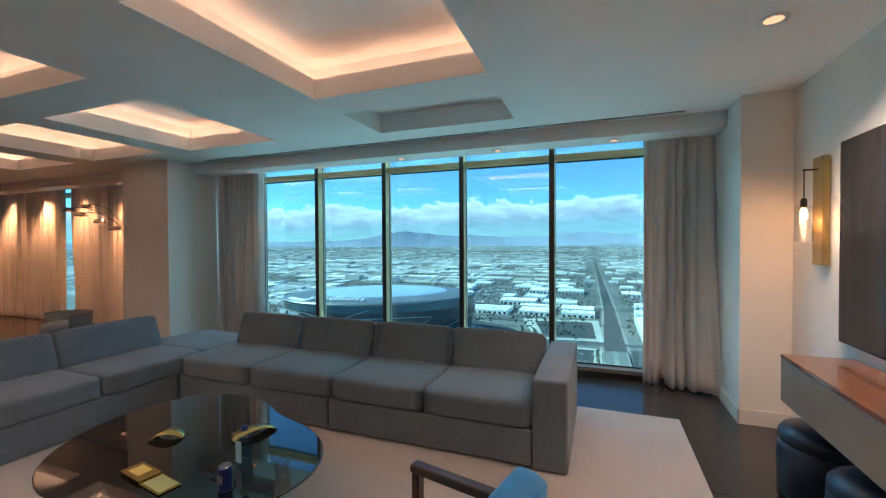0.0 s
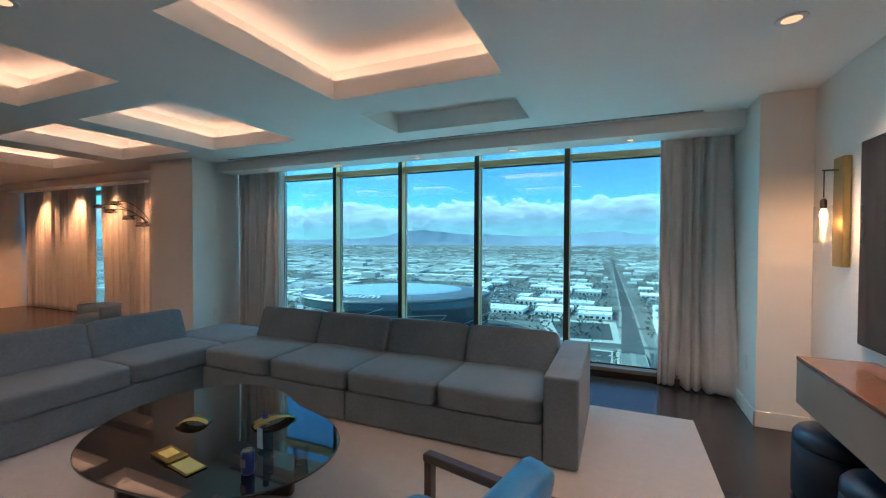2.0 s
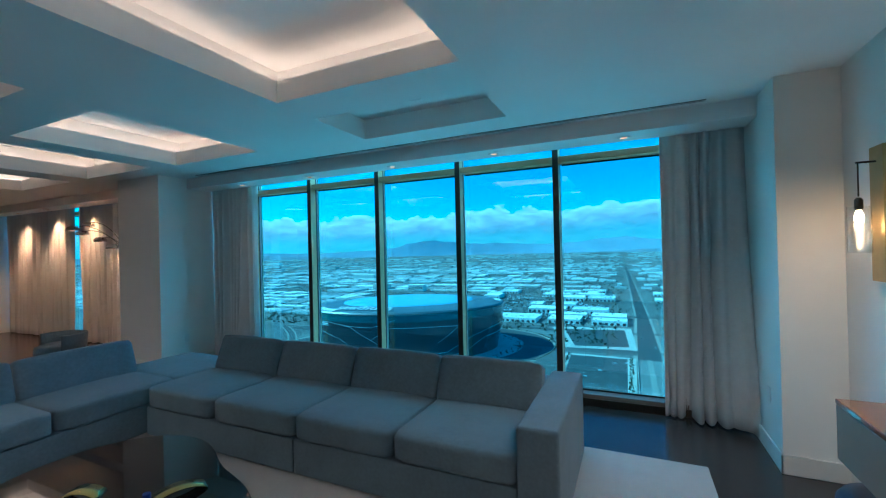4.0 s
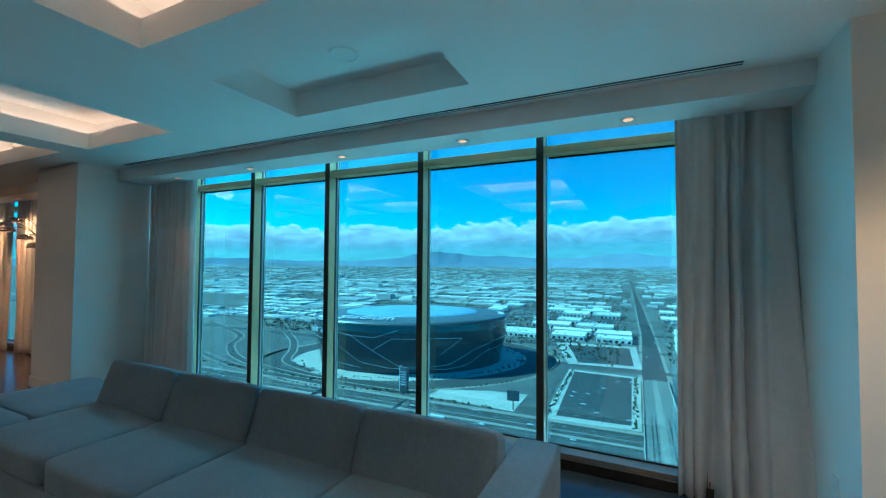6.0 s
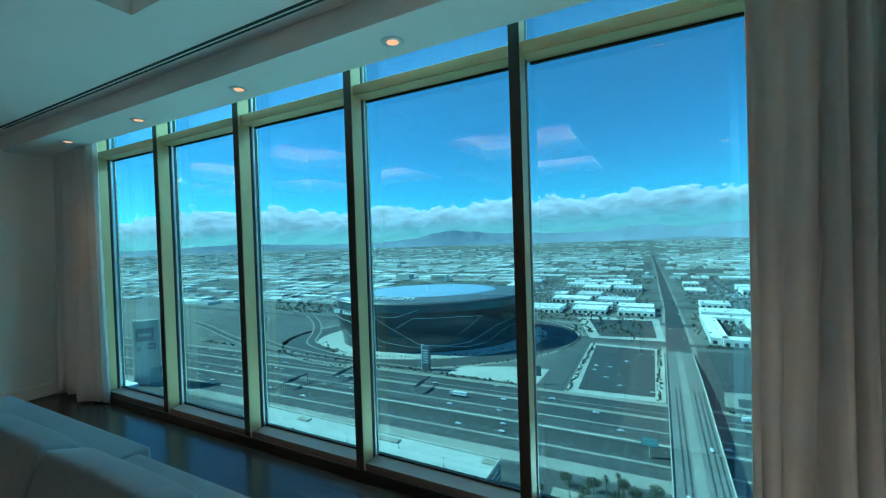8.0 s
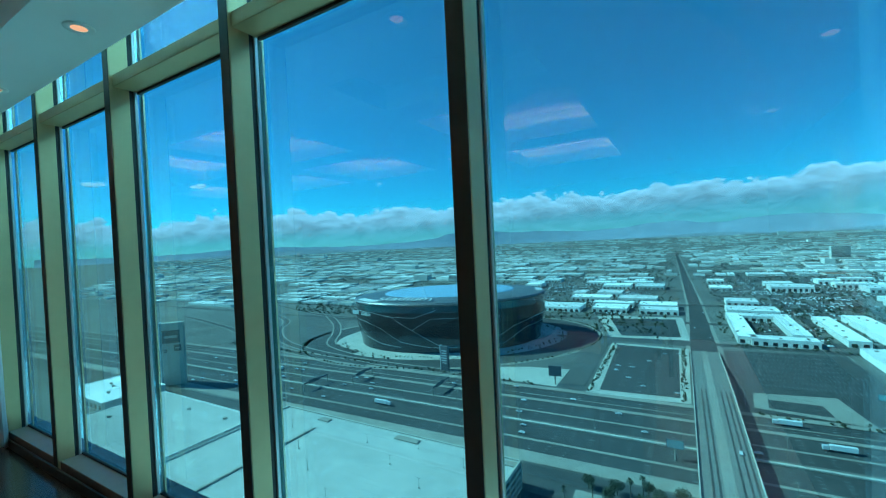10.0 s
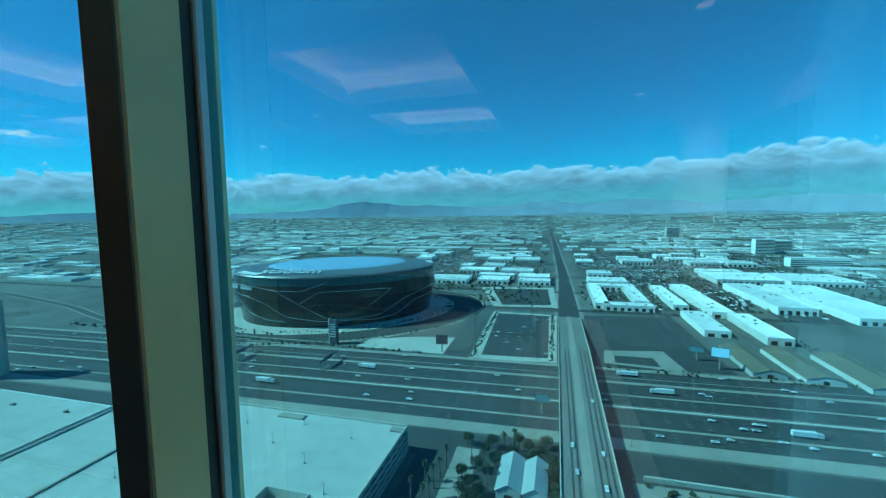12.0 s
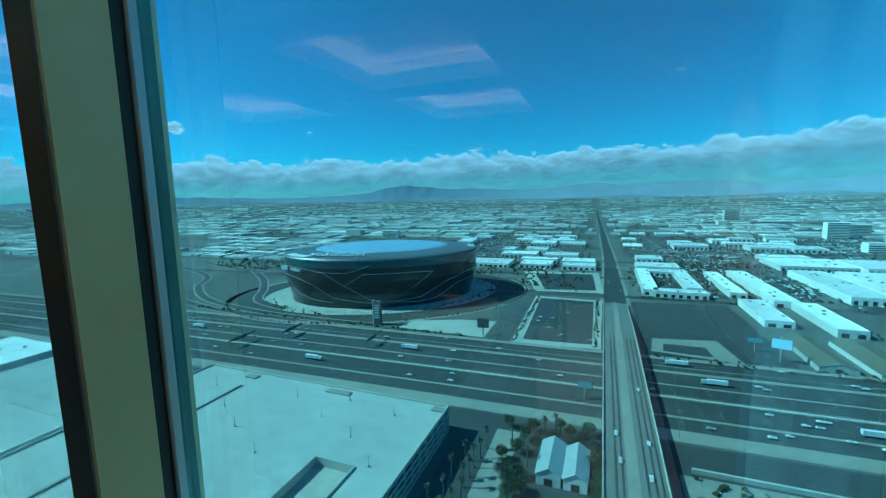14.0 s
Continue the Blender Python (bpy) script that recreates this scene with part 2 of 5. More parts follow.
# lit coffers: x0, x1, y0, y1 of the opening; the last one is shallow and unlit
COFFERS = [(-2.25, -0.67, 1.98, 3.57), (-5.14, -3.64, 3.0, 4.6), (-5.16, -3.56, 0.95, 2.54), (-7.13, -5.56, 3.0, 4.53), (-9.22, -7.63, 3.0, 4.55), (-7.13, -5.56, 0.95, 2.54), (-2.25, -0.67, -0.1, 1.45), (-9.22, -7.63, 0.95, 2.54)]
PLAIN = (-2.27, -0.71, 4.02, 4.79)
SLOT = (-5.58, 0.90, 5.165, 5.215)


def ceiling_mesh():
    """The ceiling plate with its openings, cut on a grid of lines, and the boxes above the openings."""
    bm = bmesh.new()
    holes = COFFERS + [PLAIN, SLOT]
    xs = sorted({X0, X1, *[h[0] for h in holes], *[h[1] for h in holes]})
    ys = sorted({Y0, 5.3, *[h[2] for h in holes], *[h[3] for h in holes]})
    for x0, x1 in zip(xs, xs[1:]):
        for y0, y1 in zip(ys, ys[1:]):
            cx, cy = (x0 + x1) / 2, (y0 + y1) / 2
            if not any(h[0] < cx < h[1] and h[2] < cy < h[3] for h in holes):
                bm.faces.new([bm.verts.new(p) for p in ((x0, y0, CEIL), (x0, y1, CEIL), (x1, y1, CEIL), (x1, y0, CEIL))])
    bmesh.ops.remove_doubles(bm, verts=bm.verts[:], dist=0.0005)

    def ring(a, b, za, zb):
        pa = [(a[0], a[2], za), (a[1], a[2], za), (a[1], a[3], za), (a[0], a[3], za)]
        pb = [(b[0], b[2], zb), (b[1], b[2], zb), (b[1], b[3], zb), (b[0], b[3], zb)]
        for i in range(4):
            j = (i + 1) % 4
            bm.faces.new([bm.verts.new(p) for p in (pa[i], pa[j], pb[j], pb[i])])
    for h in COFFERS:
        lip, out = h, (h[0] - 0.17, h[1] + 0.17, h[2] - 0.17, h[3] + 0.17)
        ring(h, lip, CEIL, 3.07)
        ring(lip, out, 3.07, 3.07)
        ring(out, out, 3.07, 3.24)
        bm.faces.new([bm.verts.new(p) for p in ((out[0], out[2], 3.24), (out[1], out[2], 3.24), (out[1], out[3], 3.24), (out[0], out[3], 3.24))])
    h = PLAIN
    ring(h, h, CEIL, 3.10)
    bm.faces.new([bm.verts.new(p) for p in ((h[0], h[2], 3.10), (h[1], h[2], 3.10), (h[1], h[3], 3.10), (h[0], h[3], 3.10))])
    h = SLOT
    ring(h, h, CEIL, 3.0)
    bm.faces.new([bm.verts.new(p) for p in ((h[0], h[2], 3.0), (h[1], h[2], 3.0), (h[1], h[3], 3.0), (h[0], h[3], 3.0))])
    bm.faces.new([bm.verts.new(p) for p in ((X0 - 0.2, Y0 - 0.2, 3.4), (X1 + 0.2, Y0 - 0.2, 3.4), (X1 + 0.2, GLASS + 0.2, 3.4), (X0 - 0.2, GLASS + 0.2, 3.4))])
    return bm


setting("ceiling", ceiling_mesh(), M_CEIL, "flat off-white ceiling with square coffers")
setting("soffit", boxm(X0, X1, 5.3, 5.665, SOFFIT, 3.395), M_CEIL, "dropped white soffit along the window wall")
setting("curtain_pocket", boxm(X0, X1, 5.666, GLASS + 0.2, 3.31, 3.395), M_CEIL, "recess for the curtain track")

# slot diffuser: two dark blades in the ceiling slot
vent = thing("slot_diffuser", "long narrow black slot air diffuser in the ceiling", "air vent", at=(0, 0, 0))
for y0, y1 in ((SLOT[2] + 0.001, SLOT[2] + 0.019), (SLOT[3] - 0.019, SLOT[3] - 0.001)):
    part("slot", boxm(SLOT[0] + 0.001, SLOT[1] - 0.001, y0, y1, CEIL - 0.003, CEIL + 0.03), M_DARK, vent, "black slot")
part("blade", boxm(SLOT[0] + 0.001, SLOT[1] - 0.001, SLOT[2] + 0.02, SLOT[3] - 0.02, CEIL - 0.004, CEIL + 0.02), M_CEIL, vent)

# cove lights
for h in COFFERS:
    cove = thing("cove_light", "warm white light strip hidden in a ceiling coffer", "cove light", "coffer lights", ((h[0] + h[1]) / 2, (h[2] + h[3]) / 2, 3.075))
    w, d = (h[1] - h[0]) / 2 + 0.09, (h[3] - h[2]) / 2 + 0.09
    for a in ((-w, w, -d - 0.02, -d), (-w, w, d, d + 0.02), (-w - 0.02, -w, -d, d), (w, w + 0.02, -d, d)):
        part("light_strip", boxm(a[0], a[1], a[2], a[3], 0, 0.012), M_LED, cove)


def downlight(x, y, z, watts, size=0.045, beam=62, colour=(1.0, 0.62, 0.36)):
    lamp = thing("downlight", "small round recessed downlight with a warm glow", "downlight", "recessed ceiling lights", (x, y, z))
    bm = bmesh.new()
    lathe(bm, [(size, -0.004), (size + 0.022, -0.006), (size + 0.024, 0.0), (size, 0.002)], n=28)
    part("trim_ring", bm, M_WHITE, lamp, smooth=True)
    bm = bmesh.new()
    lathe(bm, [(size - 0.012, -0.0075), (size - 0.006, -0.0055)], n=24)
    part("lens", bm, M_LAMP, lamp, "glowing warm lens")
    s = new("downlight_beam", bpy.data.lights.new("downlight_beam", "SPOT"))
    s.data.energy, s.data.color, s.data.spot_size, s.data.spot_blend, s.data.shadow_soft_size = watts, colour, radians(beam), 0.9, 0.06
    s.matrix_world = look((x, y, z - 0.02), (x, y, z - 1.0))
    return lamp


for k in range(5):
    downlight(0.258 - 1.315 * k, 5.5, SOFFIT, 9, 0.04, 45)
for k in range(4):
    downlight(-8.15 - 1.3 * k, 5.5, SOFFIT, 85, 0.04, 95, (1.0, 0.52, 0.27))
# second is assumed from the wall row; last four are unseen fill lamps added
for x, y in ((1.05, 3.46), (1.05, 1.4), (-2.9, -0.4), (-2.9, 1.6), (0.0, -1.2), (-6.3, 2.75)):
    downlight(x, y, CEIL, 55 if x > 1 else 38, 0.055, 125, (1.0, 0.88, 0.77))

spk = thing("ceiling_speaker", "round white ceiling speaker grille in the plain coffer", "speaker", at=(-1.485, 4.42, 3.10))
part("grille", lathe(bmesh.new(), [(0.088, -0.006), (0.095, -0.012), (0.10, -0.004), (0.105, 0.0)], n=36), M_WHITE, spk)


# ---- window wall ----
MULLIONS = [-0.443 + 1.169 * k for k in range(-11, 2)]
WX0, WX1 = X0, 1.27
TR = 2.655          # middle of the transom
window = thing("window_1", "floor to ceiling tinted window wall with champagne metal mullions", "window", at=(0, 0, 0), kind="structure")
cuts = [WX0] + [m for m in MULLIONS if WX0 + 0.1 < m < WX1 - 0.1] + [WX1]
for m in cuts[1:-1]:
    if -7.0 < m < -5.98:
        continue
    mu = part("mullion", boxm(m - 0.0325, m + 0.0325, 5.76, 5.862, 0.02, 3.309, 0.003, 1), M_METAL, window, "champagne anodised metal mullion")
    # thin dark cover that paints the shade of the room-facing side
    part("shaded_front", boxm(m - 0.031, m + 0.031, 5.755, 5.7595, 0.05, 3.309, 0.001, 1), M_FRONT_SHADE, mu, "mullion front with its backlit shade painted in")
    part("gasket", boxm(m - 0.028, m + 0.028, 5.862, 5.885, 0.05, 3.309), M_DARK, mu)
    part("outer_frame", boxm(m - 0.036, m + 0.036, 5.885, 5.905, 0.05, 3.309, 0.003, 1), M_ALU, mu)
    part("outer_cap", boxm(m - 0.022, m + 0.022, 5.937, 5.947, 0.0, 3.309), M_METAL, mu)
for a, b in zip(cuts, cuts[1:]):
    a2, b2 = a + (0.033 if a != WX0 else 0), b - (0.033 if b != WX1 else 0)
    part("transom", boxm(a2, b2, 5.775, 5.905, TR - 0.035, TR + 0.035, 0.003, 1), M_METAL, window)
    part("sill_rail", boxm(a2, b2, 5.775, 5.905, 0.03, 0.11, 0.003, 1), M_SILL, window)
    g1 = part("pane", boxm(a + 0.004, b - 0.004, 5.912, 5.936, 0.05, TR - 0.004), M_GLASS, window, "blue-green tinted glass")
    g2 = part("pane", boxm(a + 0.004, b - 0.004, 5.912, 5.936, TR + 0.004, 3.309), M_GLASS, window)
    part("glazing_bead", boxm(a2 + 0.018, b2 - 0.018, 5.895, 5.911, TR - 0.05, TR - 0.036), M_DARK, window)
    part("glazing_bead", boxm(a2 + 0.018, b2 - 0.018, 5.895, 5.911, 0.111, 0.125), M_DARK, window)
setting("window_sill", boxm(X0, X1, 5.74, 5.7545, 0.0, 0.075, 0.003, 1), M_BRONZE, "low dark sill at the foot of the window")
# unseen strip, added to stop window light leaking past the curtain edge
setting("curtain_light_block", boxm(1.10, 1.2695, 5.78, 5.90, 0.0, 3.309), M_WALL, "narrow white strip added behind the drawn curtain to block light")
setting("tower_front", boxm(X0 - 3, X1 + 4, -8.0, 6.1, G, -0.3), M_ALU, "plain tower wall below the room")


# ---- curtains ----
def curtain(name, x0, x1, y, z0, z1, material, label, seed, pitch=0.105, amp=0.05, lean=0.0, flare=0.0):
    """Pleated cloth: folds tight at the heading, looser and uneven towards the hem."""
    rnd = random.Random(seed)
    bm = bmesh.new()
    n, rows = int((x1 - x0) / 0.011), 26
    phase = [rnd.uniform(0, 6.28) for _ in range(6)]
    grid = []
    for r in range(rows + 1):
        f = r / rows
        z = z1 + (z0 - z1) * f
        line = []
        for i in range(n + 1):
            u = i / n
            x = x0 + (x1 - x0) * u
            warp = 0.05 * math.sin(x * 6.1 + phase[0] + f * 0.9) + 0.024 * math.sin(x * 17.3 + phase[1] - f * 1.3) + 0.010 * math.sin(x * 31.0 + phase[4] + f * 0.8)
            k = 2 * math.pi * (x + warp * (0.45 + 0.75 * f)) / pitch
            a = amp * (0.62 + 0.38 * f) * (0.62 + 0.38 * math.sin(x * 12.3 + phase[2] + 1.4 * f))
            yy = y + a * math.sin(k) + 0.35 * a * math.sin(0.5 * k + phase[3] + 0.6 * f) + 0.02 * f * math.sin(x * 5.1 + phase[4]) - flare * f * f * u * u
            xx = x + lean * f * f * (u if lean > 0 else 1 - u) + 0.012 * math.cos(k) * f
            zz = z + (0.008 * math.sin(k + phase[5]) if r == rows else 0)
            line.append(bm.verts.new((xx, yy, zz)))
        grid.append(line)
    for a, b in zip(grid, grid[1:]):
        for i in range(n):
            bm.faces.new((a[i], a[i + 1], b[i + 1], b[i]))
    th = thing(name, label, "curtain", "window curtains")
    ob = part("fabric", bm, material, th, smooth=True)
    md = ob.modifiers.new("thickness", "SOLIDIFY")
    md.thickness, md.offset = 0.003, 0.0
    part("track", boxm(x0, x1, y + 0.02, y + 0.045, z1, z1 + 0.02), M_WHITE, th, "white curtain track")
    return th


curtain("curtain", 0.57, 1.262, 5.69, 0.02, 2.86, M_CURTAIN, "pale grey pleated full-length curtain drawn aside", 3, 0.112, 0.085, 0.02, 0.24)
curtain("curtain", -5.97, -5.06, 5.70, 0.02, 2.86, M_CURTAIN, "pale grey pleated full-length curtain drawn aside", 4, 0.12, 0.08, -0.02)
curtain("curtain", -9.92, -7.05, 5.70, 0.02, 2.86, M_CURTAIN, "closed pale grey pleated full-length curtain", 5, 0.13, 0.05)
curtain("curtain", -13.15, -10.2, 5.70, 0.02, 2.86, M_CURTAIN, "closed pale grey pleated full-length curtain", 6, 0.13, 0.05)
curtain("sheer_curtain", -5.12, -4.92, 5.72, 0.02, 2.86, M_SHEER, "gathered white sheer at the curtain edge", 7, 0.06, 0.035)

# ---- rug and sofa ----
tagged(part("rug", boxm(-4.9, 0.785, 0.2, 4.745, 0.0005, 0.014, 0.004, 1), M_RUG), "large flat beige wool rug on the dark floor", "rug")


def sofa_seat(parent, x, y, w, d, turn=0.0, name="seat_cushion"):
    ob = part(name, pillow(w - 0.006, d, 0.19, 14, 0.010), M_SOFA, parent, smooth=True)
    ob.matrix_basis = pose(x, y, 0.375, 0, 0, turn)
    return ob


def sofa_back(parent, x, y, w, turn=0.0, lean=-20):
    ob = part("back_cushion", pillow(w - 0.014, 0.17, 0.375, 16, 0.014), M_SOFA, parent, smooth=True)
    ob.matrix_basis = pose(x, y, 0.604, 0, 0, turn) @ pose(0, 0, 0, lean, 0, 0)
    return ob


def sofa_section(name, label, at, turn, seats, seat_w, depth, arm=0, back=0.0):
    """A run of seats along local +x with its back towards local +y; arm: a solid arm past the last seat."""
    th = thing(name, label, "sofa", "sectional sofa", at, turn)
    w = seats * seat_w
    part("base", boxm(0, w - 0.004, 0.03, depth, 0.022, 0.285, 0.012, 2), M_SOFA, th)
    part("plinth", boxm(0.04, w - 0.04, 0.08, depth - 0.05, 0.0145, 0.022), M_SOFAB, th, "recessed black plinth")
    part("back_rest", boxm(0, w - 0.004, depth - 0.16, depth + 0.04 + back, 0.287, 0.625, 0.03, 3), M_SOFA, th)
    for i in range(seats):
        sofa_seat(th, (i + 0.5) * seat_w, 0.02 + (depth - 0.15) / 2, seat_w, depth - 0.15)
        sofa_back(th, (i + 0.5) * seat_w, depth - 0.31, seat_w)
    if arm:
        part("arm", boxm(w, w + arm, 0.0, depth + 0.04, 0.02, 0.66, 0.02, 3), M_SOFA, th)
    return th


sofa_section("sofa", "charcoal grey fabric sofa section with loose cushions", (-2.06, 3.44, 0), 0, 2, 0.865, 1.16, 0.245)
sofa_section("sofa", "charcoal grey fabric sofa section with loose cushions", (-3.88, 3.44, 0), 0, 2, 0.909, 1.16, 0, 0.06)
sofa_section("sofa", "charcoal grey fabric sofa section with loose cushions", (-3.885, 1.86, 0), 90, 2, 0.96, 1.10)
sofa_section("sofa", "charcoal grey fabric sofa section with loose cushions", (-3.885, -0.07, 0), 90, 2, 0.96, 1.10)
corner = thing("corner_table", "low upholstered grey corner unit between the sofa sections", "corner unit", "sectional sofa", (-4.43, 4.2, 0))
part("base", boxm(-0.54, 0.535, -0.405, 0.42, 0.0145, 0.285, 0.012, 2), M_SOFA, corner)
ob = part("top_cushion", pillow(1.07, 0.82, 0.17, 14, 0.008), M_SOFA, corner, smooth=True)
ob.matrix_basis = pose(0, 0.005, 0.37)

# ---- the city below ----
M_GROUND = mat("desert_ground", (0.16, 0.15, 0.135), 0.9, vary=0.45, scale=0.02)
M_ASPH = mat("asphalt", (0.066, 0.064, 0.062), 0.85, vary=0.25, scale=0.15)
M_ASPH2 = mat("worn_asphalt", (0.115, 0.106, 0.097), 0.85, vary=0.25, scale=0.1)
M_CONC = mat("pale_concrete", (0.50, 0.46, 0.40), 0.85, vary=0.18, scale=0.2)
M_CONC2 = mat("grey_concrete", (0.34, 0.295, 0.25), 0.85, vary=0.2, scale=0.2)
M_ROOF = mat("white_roofing", (0.74, 0.72, 0.69), 0.8, vary=0.22, scale=0.12, island=0.5)
M_DECKROOF = mat("garage_deck", (0.49, 0.47, 0.43), 0.8, vary=0.16, scale=0.12)
M_BWALL = mat("stucco_wall", (0.66, 0.63, 0.58), 0.85, vary=0.15, scale=0.3, island=0.5)
# near-black for openings, with their inner shade put into the colour
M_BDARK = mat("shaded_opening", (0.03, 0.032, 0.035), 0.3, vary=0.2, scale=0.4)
M_STAD = mat("black_glass_facade", (0.030, 0.034, 0.038), 0.16, vary=0.3, scale=0.06, coat=0.2)
M_STROOF = mat("stadium_roof_ring", (0.17, 0.18, 0.19), 0.45, 0.2, vary=0.12, scale=0.04)
M_OVAL = mat("translucent_roof", (0.30, 0.50, 0.66), 0.35, vary=0.06, scale=0.05)
M_LINE = mat("white_line", (0.75, 0.75, 0.74), 0.6, vary=0.05)
M_LEAF = mat("desert_foliage", (0.055, 0.068, 0.036), 0.8, vary=0.4, scale=0.8, island=0.5)
M_BARK = mat("palm_bark", (0.16, 0.12, 0.085), 0.9, vary=0.3, scale=2)
M_CARW = mat("car_paint", (0.6, 0.61, 0.62), 0.3, vary=0.05, island=0.85, coat=0.4)
M_TYRE = mat("tyre_rubber", (0.02, 0.02, 0.02), 0.8)
M_SIGN = mat("sign_panel", (0.10, 0.11, 0.12), 0.4, vary=0.2, scale=0.4)
M_BILL = glow("lit_billboard", (0.35, 0.75, 0.95), 0.9)
M_TANR = mat("tan_roofing", (0.44, 0.38, 0.32), 0.85, vary=0.15, scale=0.1, island=0.5)
M_GREYR = mat("grey_roofing", (0.34, 0.345, 0.35), 0.85, vary=0.15, scale=0.1, island=0.6)
M_RUSTR = mat("rust_roofing", (0.30, 0.13, 0.08), 0.85, vary=0.2, scale=0.1, island=0.4)
# distance haze is put into the mountain colour as a blue tint
M_MOUNT = mat("mountain_haze_tint", (0.27, 0.34, 0.42), 1.0, vary=0.18, scale=0.008)
M_TEAL = mat("teal_paint", (0.10, 0.32, 0.34), 0.6)
M_METALROOF = mat("ribbed_metal_roof", (0.55, 0.58, 0.56), 0.4, 0.2, vary=0.1, scale=0.5)


def sheet(bm, pts, z):
    bm.faces.new([bm.verts.new((x, y, z)) for x, y in pts])
    return bm


def flat(name, pts, z, material, label="", kind="structure"):
    return part(name, sheet(bmesh.new(), pts, G + z), material, None, label, kind=kind)


PLAIN_END = 3600.0


def ground_z(r):
    """The valley floor: level, then a long slope up to the foot of the mountains."""
    return G + 92.0 * max(0.0, min(1.0, (r - PLAIN_END) / 1060))


# ground: one sheet out to the horizon
bm = bmesh.new()
rings = [bmesh.ops.create_circle(bm, cap_ends=(r == PLAIN_END), segments=96, radius=r, matrix=Matrix.Translation((0, 0, ground_z(r))))["verts"] for r in (PLAIN_END, 4660, 4900)]
for a, b in zip(rings, rings[1:]):
    for i in range(96):
        bm.faces.new((a[i], a[(i + 1) % 96], b[(i + 1) % 96], b[i]))
setting("ground", bm, M_GROUND, "tan desert valley floor")


def mid(x):
    """The freeway's middle line."""
    return 310.5 + 0.03 * x - (0.000012 * x * x if x < 0 else 0)


def ribbon(name, o0, o1, z, material, label, x0=-1500, x1=1100, h=0.0):
    bm = bmesh.new()
    xs = [x0 + (x1 - x0) * i / 60 for i in range(61)]
    a = [bm.verts.new((x, mid(x) + o0, G + z)) for x in xs]
    b = [bm.verts.new((x, mid(x) + o1, G + z)) for x in xs]
    for i in range(60):
        bm.faces.new((a[i], a[i + 1], b[i + 1], b[i]))
    if h:
        ex = bmesh.ops.extrude_face_region(bm, geom=bm.faces[:])["geom"]
        bmesh.ops.translate(bm, vec=(0, 0, h), verts=[v for v in ex if isinstance(v, bmesh.types.BMVert)])
    return setting(name, bm, material, label)


ribbon("freeway", -46, 74, 0.15, M_ASPH, "wide dark asphalt freeway")
for n, (o0, o1, m, h) in enumerate(((-55, -42, M_CONC2, 0), (-27.4, -24.6, M_CONC2, 0), (-1.2, 1.2, M_CONC, 0.9), (4, 4.8, M_CONC2, 0), (20.4, 23, M_CONC2, 0), (43.5, 48.5, M_CONC2, 0), (56.2, 57.6, M_CONC2, 0), (72, 79, M_CONC2, 0))):
    ribbon("freeway_shoulder", o0, o1, 0.3 + 0.04 * n, m, "pale concrete shoulder strip", h=h)
ribbon("frontage_road", -86, -57, 0.12, M_ASPH, "grey frontage road")
bm = bmesh.new()
rnd = random.Random(5)
for o in (-40, -36, -32, -20, -16, -12, -8, 9, 13, 17, 27, 31, 35, 39, 52, 61, 65):
    for i in range(150):
        x = -900 + i * 12
        sheet(bm, [(x, mid(x) + o), (x + 3, mid(x + 3) + o), (x + 3, mid(x + 3) + o + 0.14), (x, mid(x) + o + 0.14)], G + 0.62)
part("lane_markings", bm, M_LINE, None, "dashed white lane markings", kind="stuff")

# overpass road running to the horizon
DECK = [(60, 8.0), (190, 8.0), (410, 8.0), (470, 5.5), (520, 2.2), (570, 0.4)]
road = thing("overpass", "long concrete overpass road with parapets", "bridge", kind="structure")
bm = bmesh.new()
strip, left, right, piers = bmesh.new(), bmesh.new(), bmesh.new(), bmesh.new()
for (ya, za), (yb, zb) in zip(DECK, DECK[1:]):
    for b_, x0, x1, t0, t1 in ((bm, 4.0, 31.5, -1.6, 0.0), (left, 3.4, 4.0, -1.6, 1.1), (right, 31.5, 32.1, -1.6, 1.1), (strip, 14.5, 20.0, 0.0, 0.12)):
        vs = [b_.verts.new((x, y, G + z + t)) for y, z in ((ya, za), (yb, zb)) for x in (x0, x1) for t in (t0, t1)]
        for f in ((0, 1, 3, 2), (4, 6, 7, 5), (0, 4, 5, 1), (2, 3, 7, 6), (1, 5, 7, 3), (0, 2, 6, 4)):
            b_.faces.new([vs[i] for i in f])
part("deck", bm, mat("deck_concrete", (0.21, 0.20, 0.18), 0.85, vary=0.2, scale=0.15), road, "worn grey concrete deck")
part("parapet", left, M_CONC, road)
part("parapet", right, M_CONC, road)
part("median_strip", strip, M_CONC2, road, "pale median strip")
for y in (255, 285, 311, 345, 388):
    part("pier", boxm(8, 27, y - 0.8, y + 0.8, G, G + 6.4), M_CONC2, road)
bm = bmesh.new()
for x in (9.2, 12.2, 22.8, 26.2, 29.0):
    sheet(bm, [(x, 60), (x + 1.1, 60), (x + 1.1, 410), (x, 410)], G + 8.03)
part("tyre_tracks", bm, M_ASPH, road, "dark tyre tracks")
setting("boulevard", sheet(bmesh.new(), [(4, 560), (32, 560), (27, 900), (-46, 3600), (-58, 3600), (6, 900)], G + 0.5), M_ASPH, "straight boulevard running to the horizon")
setting("boulevard_verge", sheet(bmesh.new(), [(-1, 560), (37, 560), (31, 900), (-43, 3600), (-61, 3600), (2, 900)], G + 0.25), M_CONC2)
for y in (600, 730, 905, 1120, 1390, 1720, 2150, 2700, 3400):
    flat("cross_street", [(-1900, y), (1900, y), (1900, y + 14), (-1900, y + 14)], 0.32, M_ASPH, "straight cross street")
